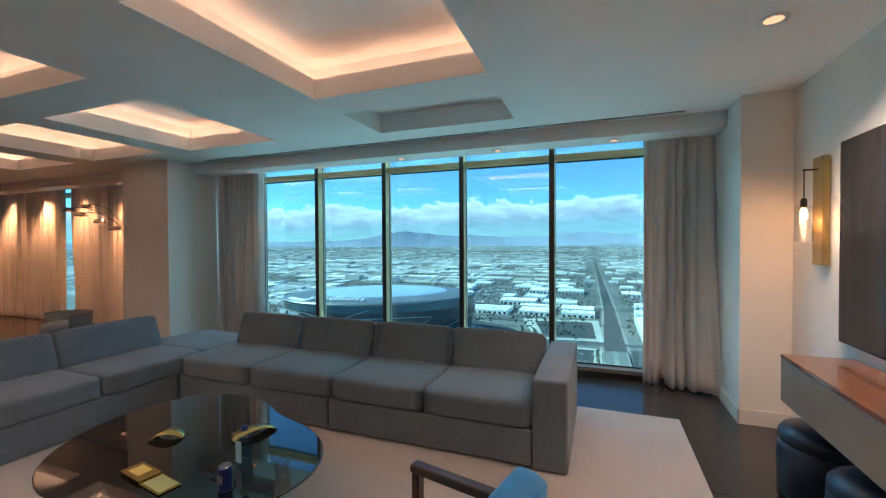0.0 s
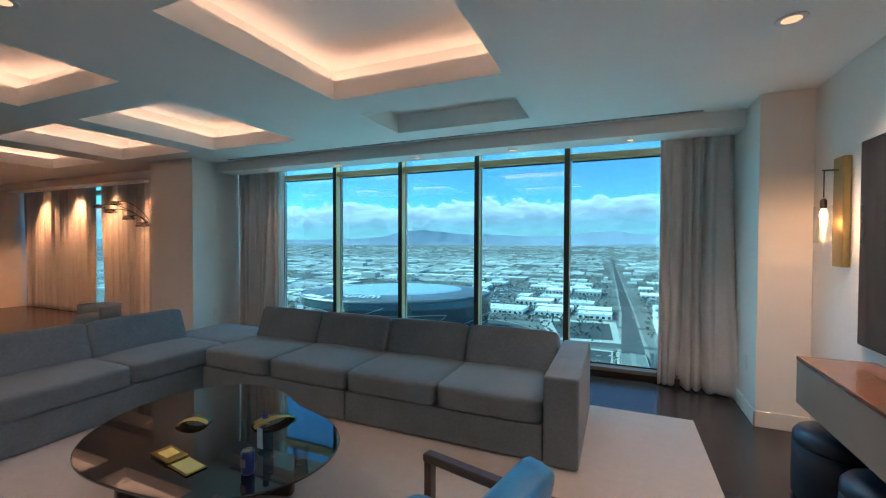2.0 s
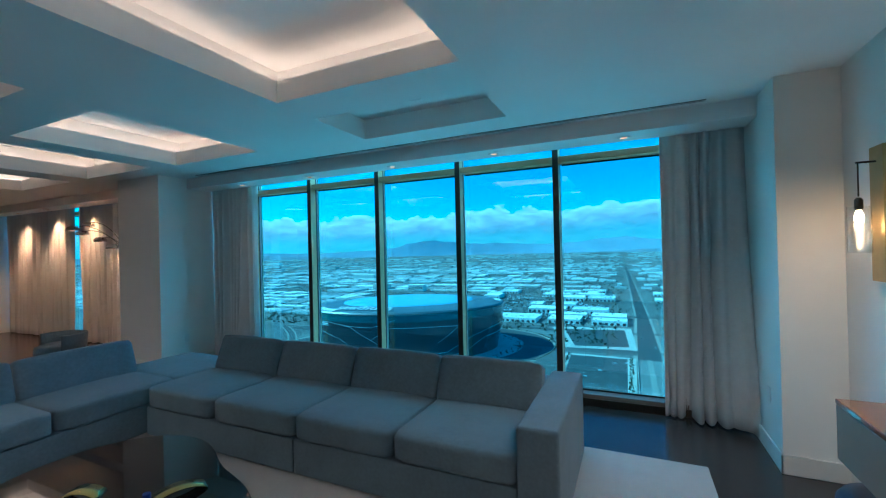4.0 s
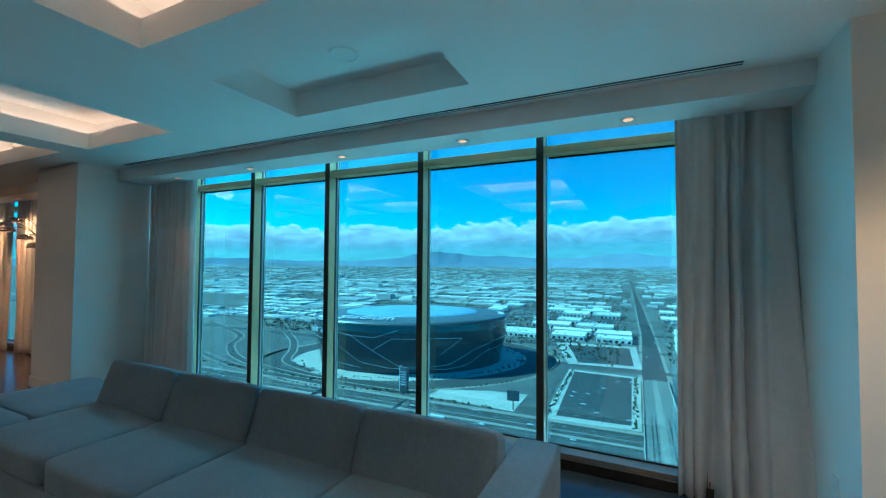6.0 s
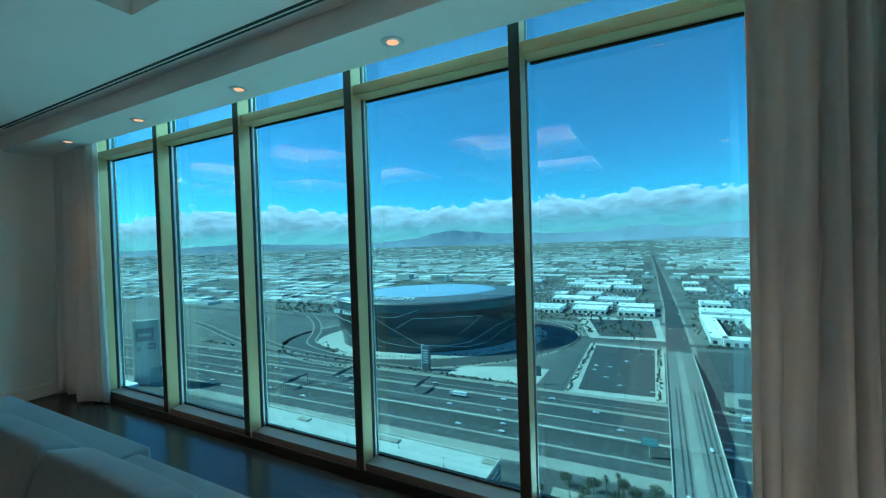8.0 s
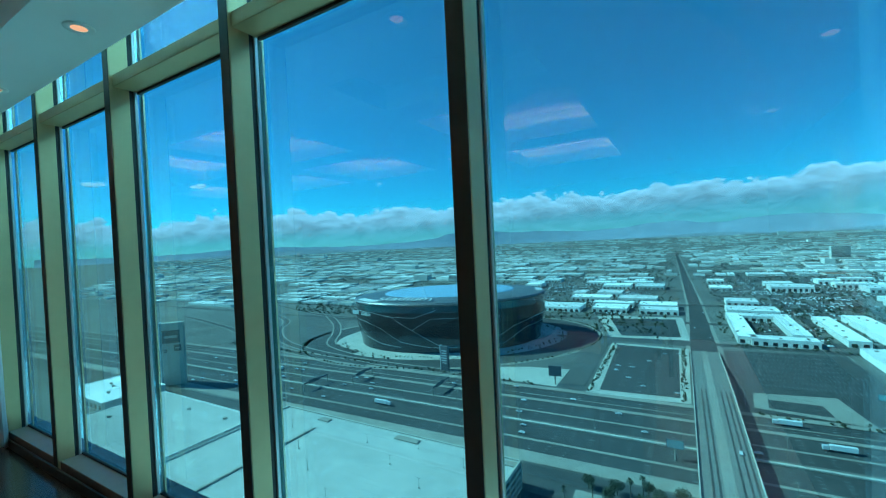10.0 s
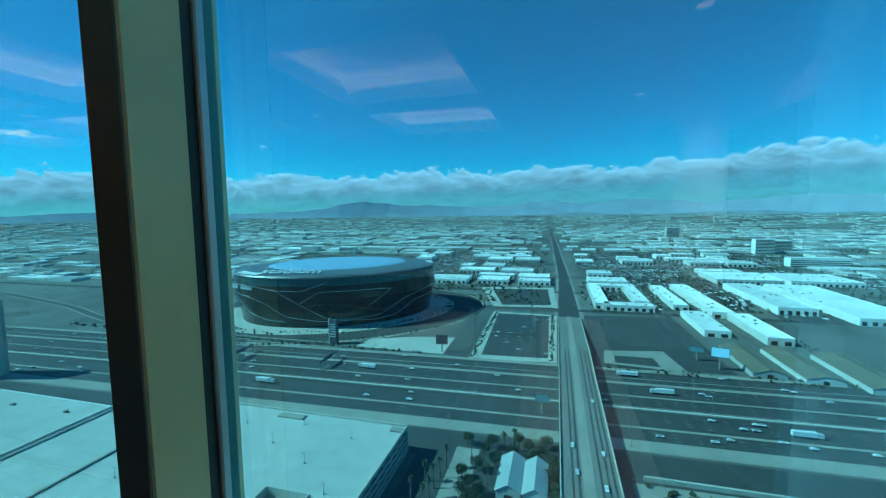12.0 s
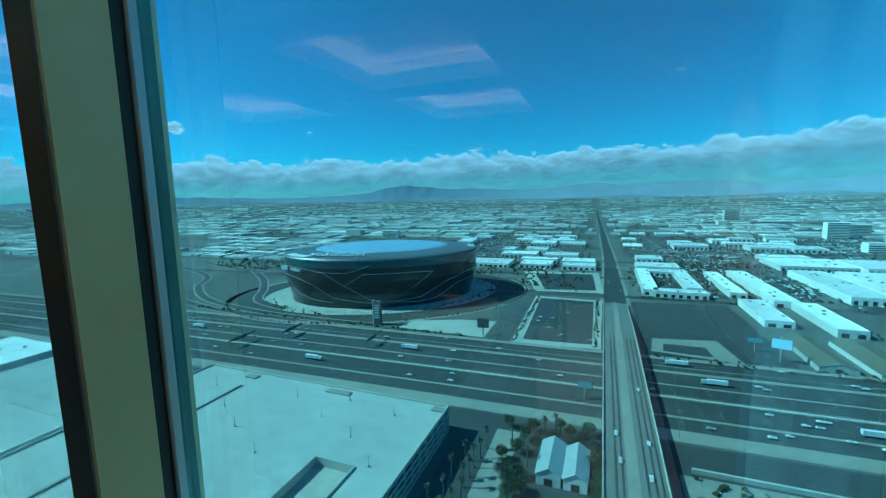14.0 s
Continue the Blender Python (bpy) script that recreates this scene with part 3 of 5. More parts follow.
for x in (-560, -300, 150, 255, 420, 640, -840):
    flat("side_street", [(x, 740), (x + 12, 740), (x + 12 - 70, 3700), (x - 70, 3700)], 0.2, M_ASPH, "straight side street")

# lots and paving round the stadium
flat("parking_lot", [(-70, 398), (-6, 402), (-8, 566), (-76, 568)], 0.5, M_ASPH, "dark asphalt parking lot")
flat("parking_lot_border", [(-80, 386), (2, 392), (2, 574), (-84, 578)], 0.35, M_CONC, "pale paved border")
flat("parking_lot", [(-78, 622), (-6, 634), (-14, 760), (-110, 745)], 0.55, M_ASPH, "dark asphalt parking lot")
flat("parking_lot_border", [(-90, 608), (4, 618), (-4, 780), (-135, 765)], 0.4, M_CONC, "pale paved border")
flat("parking_lot", [(37, 392), (150, 400), (146, 592), (37, 580)], 0.5, M_ASPH, "large dark asphalt parking lot")
flat("bare_lot", [(44, 402), (112, 392), (104, 448), (48, 438)], 0.6, M_CONC2, "bare pale lot")
flat("parking_lot", [(54, 405), (92, 402), (90, 425), (56, 425)], 0.7, M_ASPH, "small asphalt lot")
flat("connector_road", [(-104, 392), (-84, 388), (-88, 590), (-118, 590)], 0.45, M_ASPH2, "grey connector road")
flat("connector_road", [(-160, 590), (10, 590), (10, 606), (-160, 600)], 0.46, M_ASPH2, "grey connector road")
flat("plaza", [(-205, 392), (-108, 390), (-108, 446), (-150, 440), (-200, 420)], 0.4, M_CONC, "pale paved plaza")
flat("dirt_lot", [(-640, 400), (-470, 395), (-480, 470), (-560, 600), (-700, 620)], 0.3, M_ASPH2, "dark graded lot")
flat("dirt_lot", [(-470, 395), (-395, 396), (-455, 450), (-478, 470)], 0.35, M_ASPH2, "dark graded lot")
bm = bmesh.new()
for r in range(8):
    for i in range(34):
        x, y = 42 + i * 3.1, 462 + r * 15
        sheet(bm, [(x, y), (x + 0.22, y), (x + 0.22, y + 5), (x, y + 5)], G + 0.75)
for r in range(1, 4):
    for i in range(0, 40, 3):
        x, y = -70 + r * 14, 405 + i * 4
        sheet(bm, [(x, y), (x + 5, y), (x + 5, y + 0.25), (x, y + 0.25)], G + 0.75)
part("bay_markings", bm, M_LINE, None, "white parking bay lines", kind="stuff")


def arc_road(name, cx, cy, r0, r1, a0, a1, z, material, label, sx=1.0, sy=1.0):
    bm = bmesh.new()
    n = 48
    ring = []
    for i in range(n + 1):
        a = radians(a0 + (a1 - a0) * i / n)
        ring.append([bm.verts.new((cx + sx * r * math.cos(a), cy + sy * r * math.sin(a), G + z)) for r in (r0, r1)])
    for p, q in zip(ring, ring[1:]):
        bm.faces.new((p[0], p[1], q[1], q[0]))
    return setting(name, bm, material, label)


SC, SU, SV = Vector((-307, 545.5)), Vector((0.864, 0.503)), Vector((-0.503, 0.864))
SA, SB = 143.0, 106.0
SROT = math.degrees(math.atan2(SU.y, SU.x))


def spt(a, f, z):
    p = SC + SU * (SA * f * math.cos(a)) + SV * (SB * f * math.sin(a))
    return (p.x, p.y, z)


def stad_band(fa, za, fb, zb, a0=0.0, a1=2 * math.pi, n=120, bm=None):
    bm = bm or bmesh.new()
    A = [bm.verts.new(spt(a0 + (a1 - a0) * i / n, fa, G + za)) for i in range(n + 1)]
    B = [bm.verts.new(spt(a0 + (a1 - a0) * i / n, fb, G + zb)) for i in range(n + 1)]
    for i in range(n):
        bm.faces.new((A[i], A[i + 1], B[i + 1], B[i]))
    return bm


part("stadium_apron", stad_band(0.9, 0.42, 1.2, 0.42), M_CONC, None, "pale paved apron round the stadium", kind="structure")
part("ring_road", stad_band(1.2, 0.38, 1.5, 0.38), M_ASPH, None, "curved grey ring road", kind="structure")
part("ring_verge", stad_band(1.5, 0.3, 1.56, 0.3), M_CONC2, None, "pale verge of the ring road", kind="structure")
stad = thing("stadium", "huge oval black glass stadium with a pale domed roof", "stadium", at=(SC.x, SC.y, G))
inv = Matrix.Translation((-SC.x, -SC.y, -G))


def spart(name, bm, m, label="", smooth=True, parent=None):
    bmesh.ops.transform(bm, matrix=inv, verts=bm.verts[:])
    return part(name, bm, m, parent or stad, label, smooth)


bm = stad_band(0.93, 0, 0.93, 7.2)
for fa, za, fb, zb in ((0.935, 7.2, 0.955, 19.2), (0.955, 19.2, 0.985, 36), (0.985, 36, 0.995, 53), (0.995, 53, 0.985, 61.5)):
    stad_band(fa, za, fb, zb, bm=bm)
facade = spart("facade", bm, M_STAD, "black glass facade")
spart("rim", stad_band(0.985, 61.5, 1.0, 63.5, bm=stad_band(1.0, 63.5, 0.985, 65.5)), M_STROOF, "grey metal rim")
bm = stad_band(0.985, 65.5, 0.86, 67.6)
stad_band(0.86, 67.6, 0.66, 68.8, bm=bm)
spart("roof_ring", bm, M_STROOF, "grey roof ring")
bm = bmesh.new()
for k in range(7):
    stad_band(0.68 * math.cos(k * math.pi / 14), 68.6 + 5 * math.sin(k * math.pi / 14), 0.68 * math.cos((k + 1) * math.pi / 14) + (0.002 if k == 6 else 0), 68.6 + 5 * math.sin((k + 1) * math.pi / 14), bm=bm, n=72)
spart("dome", bm, M_OVAL, "pale blue translucent roof dome")


def stad_line(pts, w=0.55):
    """A light strip on the facade: (angle in degrees, height) pairs."""
    bm = bmesh.new()
    dense = []
    for (a, z), (b, y) in zip(pts, pts[1:]):
        for i in range(12):
            dense.append((a + (b - a) * i / 12, z + (y - z) * i / 12))
    dense.append(pts[-1])

    def f(z):
        z = z / 1.2
        return (0.935 + 0.02 * (z - 6) / 10 if z < 16 else 0.955 + 0.03 * (z - 16) / 14 if z < 30 else 0.985 + 0.01 * (z - 30) / 14) + 0.006
    for (a, z), (b, y) in zip(dense, dense[1:]):
        bm.faces.new([bm.verts.new(spt(radians(q), f(h), G + h)) for q, h in ((a, z * 1.2), (b, y * 1.2), (b, y * 1.2 + w), (a, z * 1.2 + w))])
    spart("light_line", bm, M_LINE, "thin white line", False, None)


stad_line([(190, 44), (222, 43), (236, 40), (248, 26), (262, 9), (276, 7), (290, 9), (306, 24), (322, 30), (345, 32), (372, 36)])
stad_line([(190, 34), (215, 32), (228, 26), (240, 12), (258, 6.5), (275, 6), (288, 4), (300, 6), (316, 20), (340, 22), (372, 24)])
stad_line([(232, 40), (250, 39), (262, 47)])
stad_line([(248, 25), (259, 38), (285, 38), (296, 37), (284, 20)])
stad_line([(200, 30), (212, 14), (226, 8), (240, 6)])


def lettering(body, parent, size, m, material, extrude=0.2, name="lettering"):
    c = bpy.data.curves.new(name, "FONT")
    c.body, c.size, c.extrude, c.align_x, c.align_y = body, size, extrude, "CENTER", "CENTER"
    tmp = bpy.data.objects.new(name + "_curve", c)
    scene.collection.objects.link(tmp)
    me = bpy.data.meshes.new_from_object(tmp.evaluated_get(bpy.context.evaluated_depsgraph_get()))
    bpy.data.objects.remove(tmp)
    bpy.data.curves.remove(c)
    me.materials.clear()
    me.materials.append(material)
    ob = new(name, me)
    ob.parent = parent
    ob.matrix_basis = m
    return ob


for txt, a, f, size in (("stadium", 240, 0.835, 25), ):
    p = SU * (SA * f * math.cos(radians(a))) + SV * (SB * f * math.sin(radians(a)))
    lettering(txt, stad, size, pose(p.x, p.y, 69.6, 9, 0, 10), M_LINE, name="roof_lettering")
p = SU * (SA * 1.01 * math.cos(radians(214))) + SV * (SB * 1.01 * math.sin(radians(214)))
lettering("stadium", stad, 8, pose(p.x + 6, p.y - 2.5, 50, 88, 0, -19), M_LINE, name="facade_lettering")
part("logo_bar", boxm(p.x - 23, p.x - 13, p.y + 4, p.y + 5, 47.5, 53), M_LINE, stad)


spart("roof_mark", stad_band(0.90, 67.3, 0.975, 66.1, radians(198), radians(222), 24), M_LINE, "white painted mark on the roof ring")
spart("roof_mark", stad_band(0.90, 67.3, 0.965, 66.3, radians(345), radians(362), 12), M_LINE, "white painted mark on the roof ring")


# ---- buildings ----
def garage():
    th = thing("parking_garage", "broad white-roofed multi-storey parking garage", "garage", at=(0, 0, 0))
    Z = -125.0
    hole = (-128, -106, 96, 157)
    bm = bmesh.new()
    xs, ys = [-278, hole[0], hole[1], -84], [60, hole[2], hole[3], 224]
    for i in range(3):
        for j in range(3):
            if (i, j) != (1, 1):
                sheet(bm, [(xs[i], ys[j]), (xs[i + 1], ys[j]), (xs[i + 1], ys[j + 1]), (xs[i], ys[j + 1])], Z)
    part("roof_deck", bm, M_DECKROOF, th, "white coated roof deck")
    part("ramp", sheet(bmesh.new(), [(hole[0], hole[2]), (hole[1], hole[2]), (hole[1], hole[3]), (hole[0], hole[3])], Z - 3.6), M_CONC, th, "sunken ramp")
    for x0, x1, y0, y1 in ((-278.5, -83.5, 224, 224.8), (-84, -83.2, 60, 224), (-278.8, -278, 60, 224)):
        part("parapet", boxm(x0, x1, y0, y1, Z - 1.0, Z + 1.1), M_CONC, th)
    for x0, x1, y0, y1 in ((hole[0] - 0.5, hole[0], hole[2], hole[3]), (hole[1], hole[1] + 0.5, hole[2], hole[3]), (hole[0] - 0.5, hole[1] + 0.5, hole[3], hole[3] + 0.5)):
        part("ramp_wall", boxm(x0, x1, y0, y1, Z - 3.6, Z + 1.0), M_CONC, th)
    part("joint_wall", boxm(-229, -227.6, 60, 205, Z, Z + 1.0), M_CONC2, th)
    for k in range(4):
        z = Z - 1.0 - 3.5 * (k + 1)
        part("floor_slab", boxm(-278, -84, 60, 224, z - 0.1, z + 0.35), M_CONC2, th)
        part("spandrel", boxm(-84, -83.3, 60, 224.5, z - 0.4, z + 1.2), M_CONC, th)
        part("spandrel", boxm(-278, -84, 224, 224.7, z - 0.4, z + 1.2), M_CONC, th)
    # solid box between the storeys, its dark colour standing for interior shade
    part("shade_core", boxm(-270, -92, 66, 216, G, Z - 5.0), M_BDARK, th, "dark filler box painted as the shaded interior")
    bm = bmesh.new()
    for c in range(9):
        for i in range(46):
            x, y = -270 + c * 20.5, 66 + i * 3.3
            if not (hole[0] - 8 < x < hole[1] + 2 and hole[2] - 4 < y < hole[3] + 4):
                sheet(bm, [(x, y), (x + 5.5, y), (x + 5.5, y + 0.13), (x, y + 0.13)], Z + 0.03)
    part("bay_lines", bm, M_CONC2, th, "faded bay lines", kind="stuff")
    for x, y, w in ((-158, 219, 9), (-88, 220, 4), (-232, 219, 5)):
        part("planter", boxm(x - w, x + w, y - 3, y + 2, Z, Z + 0.9, 0.2, 1), M_CONC2, th, "concrete planter")
    for i in range(20):
        y = 62 + i * 8.5
        part("pier", boxm(-84.2, -83.1, y, y + 0.9, G, Z - 0.8), M_CONC, th)
    return th


garage()


def lamp_post(x, y, z, h, name="roof_lamp_post"):
    th = thing(name, "slim grey lamp post with a twin head", "lamp post", "lamp posts", (x, y, z))
    part("footing", lathe(bmesh.new(), [(0.5, 0), (0.5, 0.9), (0.42, 1.0)], n=10), M_CONC, th)
    part("pole", tube(bmesh.new(), (0, 0, 0.9), (0, 0, h), 0.13, 0.09, 8), M_CONC2, th)
    part("head", boxm(-1.2, 1.2, -0.2, 0.2, h - 0.1, h + 0.12, 0.05, 1), M_CONC2, th)
    return th


first = lamp_post(-150, 190, -125, 5.5)
for x, y in ((-180, 205), (-215, 180), (-160, 150), (-205, 145), (-122, 178), (-110, 205), (-145, 212), (-190, 165), (-245, 200), (-100, 160), (-175, 120)):
    copy_thing(first, pose(x, y, -125))
first = lamp_post(-60, 316, G, 16, "freeway_lamp_post")
for i in range(-9, 7):
    if i:
        copy_thing(first, pose(-60 + i * 55, mid(-60 + i * 55) + 3, G))
for x, y in ((38, 395), (45, 262), (-30, 395), (-75, 480), (60, 500), (110, 520)):
    copy_thing(first, pose(x, y, G))


def warehouse(x0, x1, y0, y1, h, label="low pale warehouse with a white flat roof", name="warehouse", rnd=random.Random(2), roof=None):
    th = thing(name, label, "building", "city buildings", ((x0 + x1) / 2, (y0 + y1) / 2, G))
    w, d = (x1 - x0) / 2, (y1 - y0) / 2
    part("wall", boxm(-w, w, -d, d, 0, h), M_BWALL, th)
    part("roof", boxm(-w + 0.5, w - 0.5, -d + 0.5, d - 0.5, h, h + 0.25), roof or M_ROOF, th)
    bm = bmesh.new()
    for a in ((-w, w, -d, -d + 0.45), (-w, w, d - 0.45, d), (-w, -w + 0.45, -d, d), (w - 0.45, w, -d, d)):
        box(bm, *a, h, h + 0.9)
    part("parapet", bm, M_ROOF, th)
    n = max(2, int(2 * w / 9))
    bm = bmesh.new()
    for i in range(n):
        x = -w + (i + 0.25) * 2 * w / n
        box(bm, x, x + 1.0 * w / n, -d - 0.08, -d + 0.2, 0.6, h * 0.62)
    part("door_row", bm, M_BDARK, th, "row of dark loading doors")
    for _ in range(min(6, 1 + int(w * d / 260))):
        a, b = rnd.uniform(-w * 0.8, w * 0.8), rnd.uniform(-d * 0.8, d * 0.8)
        part("roof_unit", boxm(a - 1.4, a + 1.4, b - 1.1, b + 1.1, h + 0.25, h + 1.7, 0.1, 1), M_CONC2, th)
    return th


for a in ((55, 75, 625, 800, 8), (75.5, 112, 775, 800, 8), (112.5, 132, 650, 800, 8), (68, 132, 618, 640, 8), (160, 180, 640, 800, 7), (196, 222, 602, 812, 8), (160, 186, 512, 606, 7), (212, 236, 494, 600, 8), (285, 330, 640, 830, 10), (292, 400, 880, 985, 9), (410, 520, 880, 985, 9), (300, 380, 1000, 1040, 8), (350, 420, 600, 840, 9),
          (-70, -10, 800, 835, 8), (-150, -90, 800, 850, 8), (-75, -12, 845, 890, 9), (-160, -85, 865, 895, 8), (-250, -170, 790, 850, 8), (60, 130, 830, 880, 7)):
    warehouse(*a)
rnd = random.Random(11)
y = 925
row = 0
while y < 1380:
    x = -420 + rnd.uniform(0, 30)
    d = rnd.uniform(28, 62)
    while x < 430:
        w = rnd.uniform(26, 82)
        if not (x < 48 and x + w > -22) and rnd.random() < 0.86 and not any(x < s + 14 and x + w > s - 12 for s in (-300, 150, 255)) and not (280 < x + w and x < 530 and y < 1050) and not (y < 1120 < y + d + 4) and not (y < 1134 < y + d):
            warehouse(x, x + w, y, y + d, rnd.uniform(6, 11), rnd=rnd)
        x += w + rnd.uniform(6, 26)
    y += d + rnd.uniform(14, 30)


def far_town(name, seed, label):
    """Blocks of low roofs between straight streets, out to the foot of the mountains, as one sheet of boxes."""
    rnd = random.Random(seed)
    verts, faces, kinds = [], [], []

    def block(x0, x1, y0, y1, z0, z1, roof, wall=1):
        n = len(verts)
        for z in (z0, z1):
            verts.extend([(x0, y0, z), (x1, y0, z), (x1, y1, z), (x0, y1, z)])
        faces.extend([(n, n + 1, n + 5, n + 4), (n + 1, n + 2, n + 6, n + 5), (n + 3, n, n + 4, n + 7), (n + 4, n + 5, n + 6, n + 7)])
        kinds.extend([wall, wall, wall, roof])

    y = 642.0
    while y < 4560:
        far = y / 1000
        small = y > 2900
        deep = rnd.uniform(34, 80) * (0.85 + 0.16 * far) * (0.6 if small else 1)
        x = -900 - y * 1.9
        while x < 420 + y * 1.2:
            w = rnd.choice((16, 26, 38, 54, 76, 110)) * rnd.uniform(0.8, 1.2) * (0.85 + 0.12 * far) * (0.6 if small else 1)
            gap = rnd.choice((4, 7, 12, 26)) * (1 + 0.1 * far)
            q = Vector((x / 330, y / 260, 0.7))
            cx, cy = x + w / 2, y + deep / 2
            r = math.hypot(cx, cy)
            skip = noise.noise(q) > 0.34 or rnd.random() < 0.08 or r > 4600
            skip = skip or abs(cx - 16 + 0.025 * (y - 900)) < w / 2 + 15
            skip = skip or (abs(cx - SC.x) < 215 + w / 2 and abs(cy - SC.y) < 190)
            skip = skip or (600 < y < 1400 and -440 < cx < 545) or (y < 700 and -980 < cx < -430)
            if not skip:
                z = ground_z(r)
                h = rnd.uniform(3.8, 7.0) * (0.8 if small else 1) + (rnd.random() < 0.004) * rnd.uniform(8, 20)
                d = deep * rnd.uniform(0.6, 1.0)
                kind = rnd.choices((0, 2, 3, 4), (0.60, 0.18, 0.19, 0.03) if not small else (0.46, 0.30, 0.21, 0.03))[0]
                block(x, x + w, y, y + d, z - 3, z + h, kind)
                if y < 2000:
                    for _ in range(int(w / 14) + 1):
                        a, b, e = x + rnd.uniform(0.08, 0.85) * w, y + rnd.uniform(0.1, 0.8) * d, rnd.uniform(1.5, 3.2)
                        block(a, a + e, b, b + e, z + h, z + h + 1.4, 3, 3)
            x += w + gap
        y += deep + rnd.choice((10, 16, 26, 40)) * (1 + 0.18 * far)
    me = bpy.data.meshes.new(name)
    me.from_pydata(verts, [], faces)
    for m in (M_ROOF, M_BWALL, M_TANR, M_GREYR, M_RUSTR):
        me.materials.append(m)
    me.polygons.foreach_set("material_index", kinds)
    return tagged(new(name, me), label, "buildings", "", "stuff")


far_town("distant_roofs", 21, "pale, tan and grey flat roofs of the distant town")

# paved and bare yards between the buildings, and the cars parked on them
rnd = random.Random(41)
yards, parked = bmesh.new(), ([], [])
for k in range(520):
    y = 612 + 900 * rnd.random() ** 1.2
    x, w, d = rnd.uniform(-430, 640), rnd.uniform(18, 70), rnd.uniform(14, 40)
    if -46 < x + w and x < 46 or (x < SC.x + 215 and y < 740) or (y < 770 and x < 0):
        continue
    z = 0.10 + 0.0006 * k
    sheet(yards, [(x, y), (x + w, y), (x + w, y + d), (x, y + d)], G + z)
    for row in range(int(d / 13)):
        for i in range(int(w / 3.2)):
            if rnd.random() < 0.36:
                a, b = x + 1 + i * 3.2, y + 3 + row * 13
                n = len(parked[0])
                for q, e, f in ((0.25, 0.0, 0.0), (1.0, 0.0, 0.0), (1.5, 0.25, 1.1)):
                    parked[0].extend([(a + e, b + f, G + z + q), (a + 1.9 - e, b + f, G + z + q), (a + 1.9 - e, b + 4.6 - f, G + z + q), (a + e, b + 4.6 - f, G + z + q)])
                for o in (0, 4):
                    parked[1].extend([(n + o + p, n + o + (p + 1) % 4, n + o + 4 + (p + 1) % 4, n + o + 4 + p) for p in range(4)])
                parked[1].append((n + 8, n + 9, n + 10, n + 11))
part("town_yards", yards, M_ASPH, None, "dark paved yards between the warehouses", kind="stuff")
me = bpy.data.meshes.new("parked_cars")
me.from_pydata(parked[0], [], parked[1])
me.materials.append(M_CARW)
tagged(new("parked_cars", me), "rows of parked cars in the warehouse yards", "cars", "", "stuff")


def shrubs(name, spots, seed, label, lo=1.2, hi=3.4, fans=9):
    """Low clumps of foliage: each a few tilted leaf fans round a centre."""
    rnd = random.Random(seed)
    verts, faces = [], []
    for x, y in spots:
        r, h = rnd.uniform(lo, hi), rnd.uniform(lo, hi) * 1.3
        for k in range(fans):
            a, e = rnd.uniform(0, 6.28), rnd.uniform(0.2, 1.0)
            cx, cy, cz = x + r * 0.6 * math.cos(a) * e, y + r * 0.6 * math.sin(a) * e, G + h * rnd.uniform(0.25, 0.95)
            s = r * rnd.uniform(0.35, 0.6)
            n = len(verts)
            b = rnd.uniform(0, 6.28)
            verts += [(cx + s * math.cos(b + q), cy + s * math.sin(b + q), cz + s * 0.5 * math.sin(2 * b + 3 * q)) for q in (0, 2.1, 4.2)] + [(cx, cy, cz + s * 0.8), (cx, cy, cz - s * 0.6)]
            faces += [(n, n + 1, n + 3), (n + 1, n + 2, n + 3), (n + 2, n, n + 3), (n + 1, n, n + 4), (n + 2, n + 1, n + 4), (n, n + 2, n + 4)]
    me = bpy.data.meshes.new(name)
    me.from_pydata(verts, [], faces)
    me.materials.append(M_LEAF)
    return tagged(new(name, me), label, "trees", "", "stuff")


rnd = random.Random(31)
spots = [(rnd.uniform(-60 - y * 1.1, 200 + y * 1.0), y) for y in [640 + 2900 * rnd.random() ** 1.2 for _ in range(20000)]]
shrubs("distant_trees", [p for p in spots if not (-25 < p[0] < 42) and not (abs(p[0] - SC.x) < 185 and abs(p[1] - SC.y) < 170)], 32, "scattered dark green street trees", 1.7, 4.0, 5)
near = []
for i in range(60):
    near += [(-78 + rnd.uniform(-2, 2), 390 + i * 3.1), (-3 + rnd.uniform(-2, 2), 395 + i * 3.0)]
for i in range(110):
    a = radians(190 + i * 1.9)
    q = spt(a, rnd.uniform(1.08, 1.2), 0)
    near.append((q[0], q[1]))
    q = spt(a, 1.53, 0)
    near.append((q[0], q[1]))
for i in range(120):
    near.append((rnd.uniform(40, 260), rnd.choice((387, 392, 606, 610)) + rnd.uniform(-3, 3)))
    near.append((rnd.uniform(-620, -110), 388 + rnd.uniform(-3, 3)))
    near.append((rnd.uniform(45, 240), rnd.uniform(196, 226)))
    near.append((rnd.uniform(238, 252), 480 + i * 4))
mid_spots = [(rnd.uniform(-900, 700), 600 + 1100 * rnd.random()) for _ in range(1300)]
shrubs("town_trees", [p for p in mid_spots if not (-8 < p[0] < 42) and not (abs(p[0] - SC.x) < 215 and abs(p[1] - SC.y) < 165)], 34, "small dark street trees between the warehouses", 0.9, 2.3)
shrubs("street_shrubs", near, 33, "small roadside desert shrubs and trees", 0.8, 2.2)

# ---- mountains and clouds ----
# foothill colour carries painted haze, no air between is modelled
M_HILL = mat("foothill_haze_tint", (0.22, 0.26, 0.30), 1.0, vary=0.3, scale=0.01)


def bump_at(a, centre, width):
    return math.exp(-((a - centre) / width) ** 2)


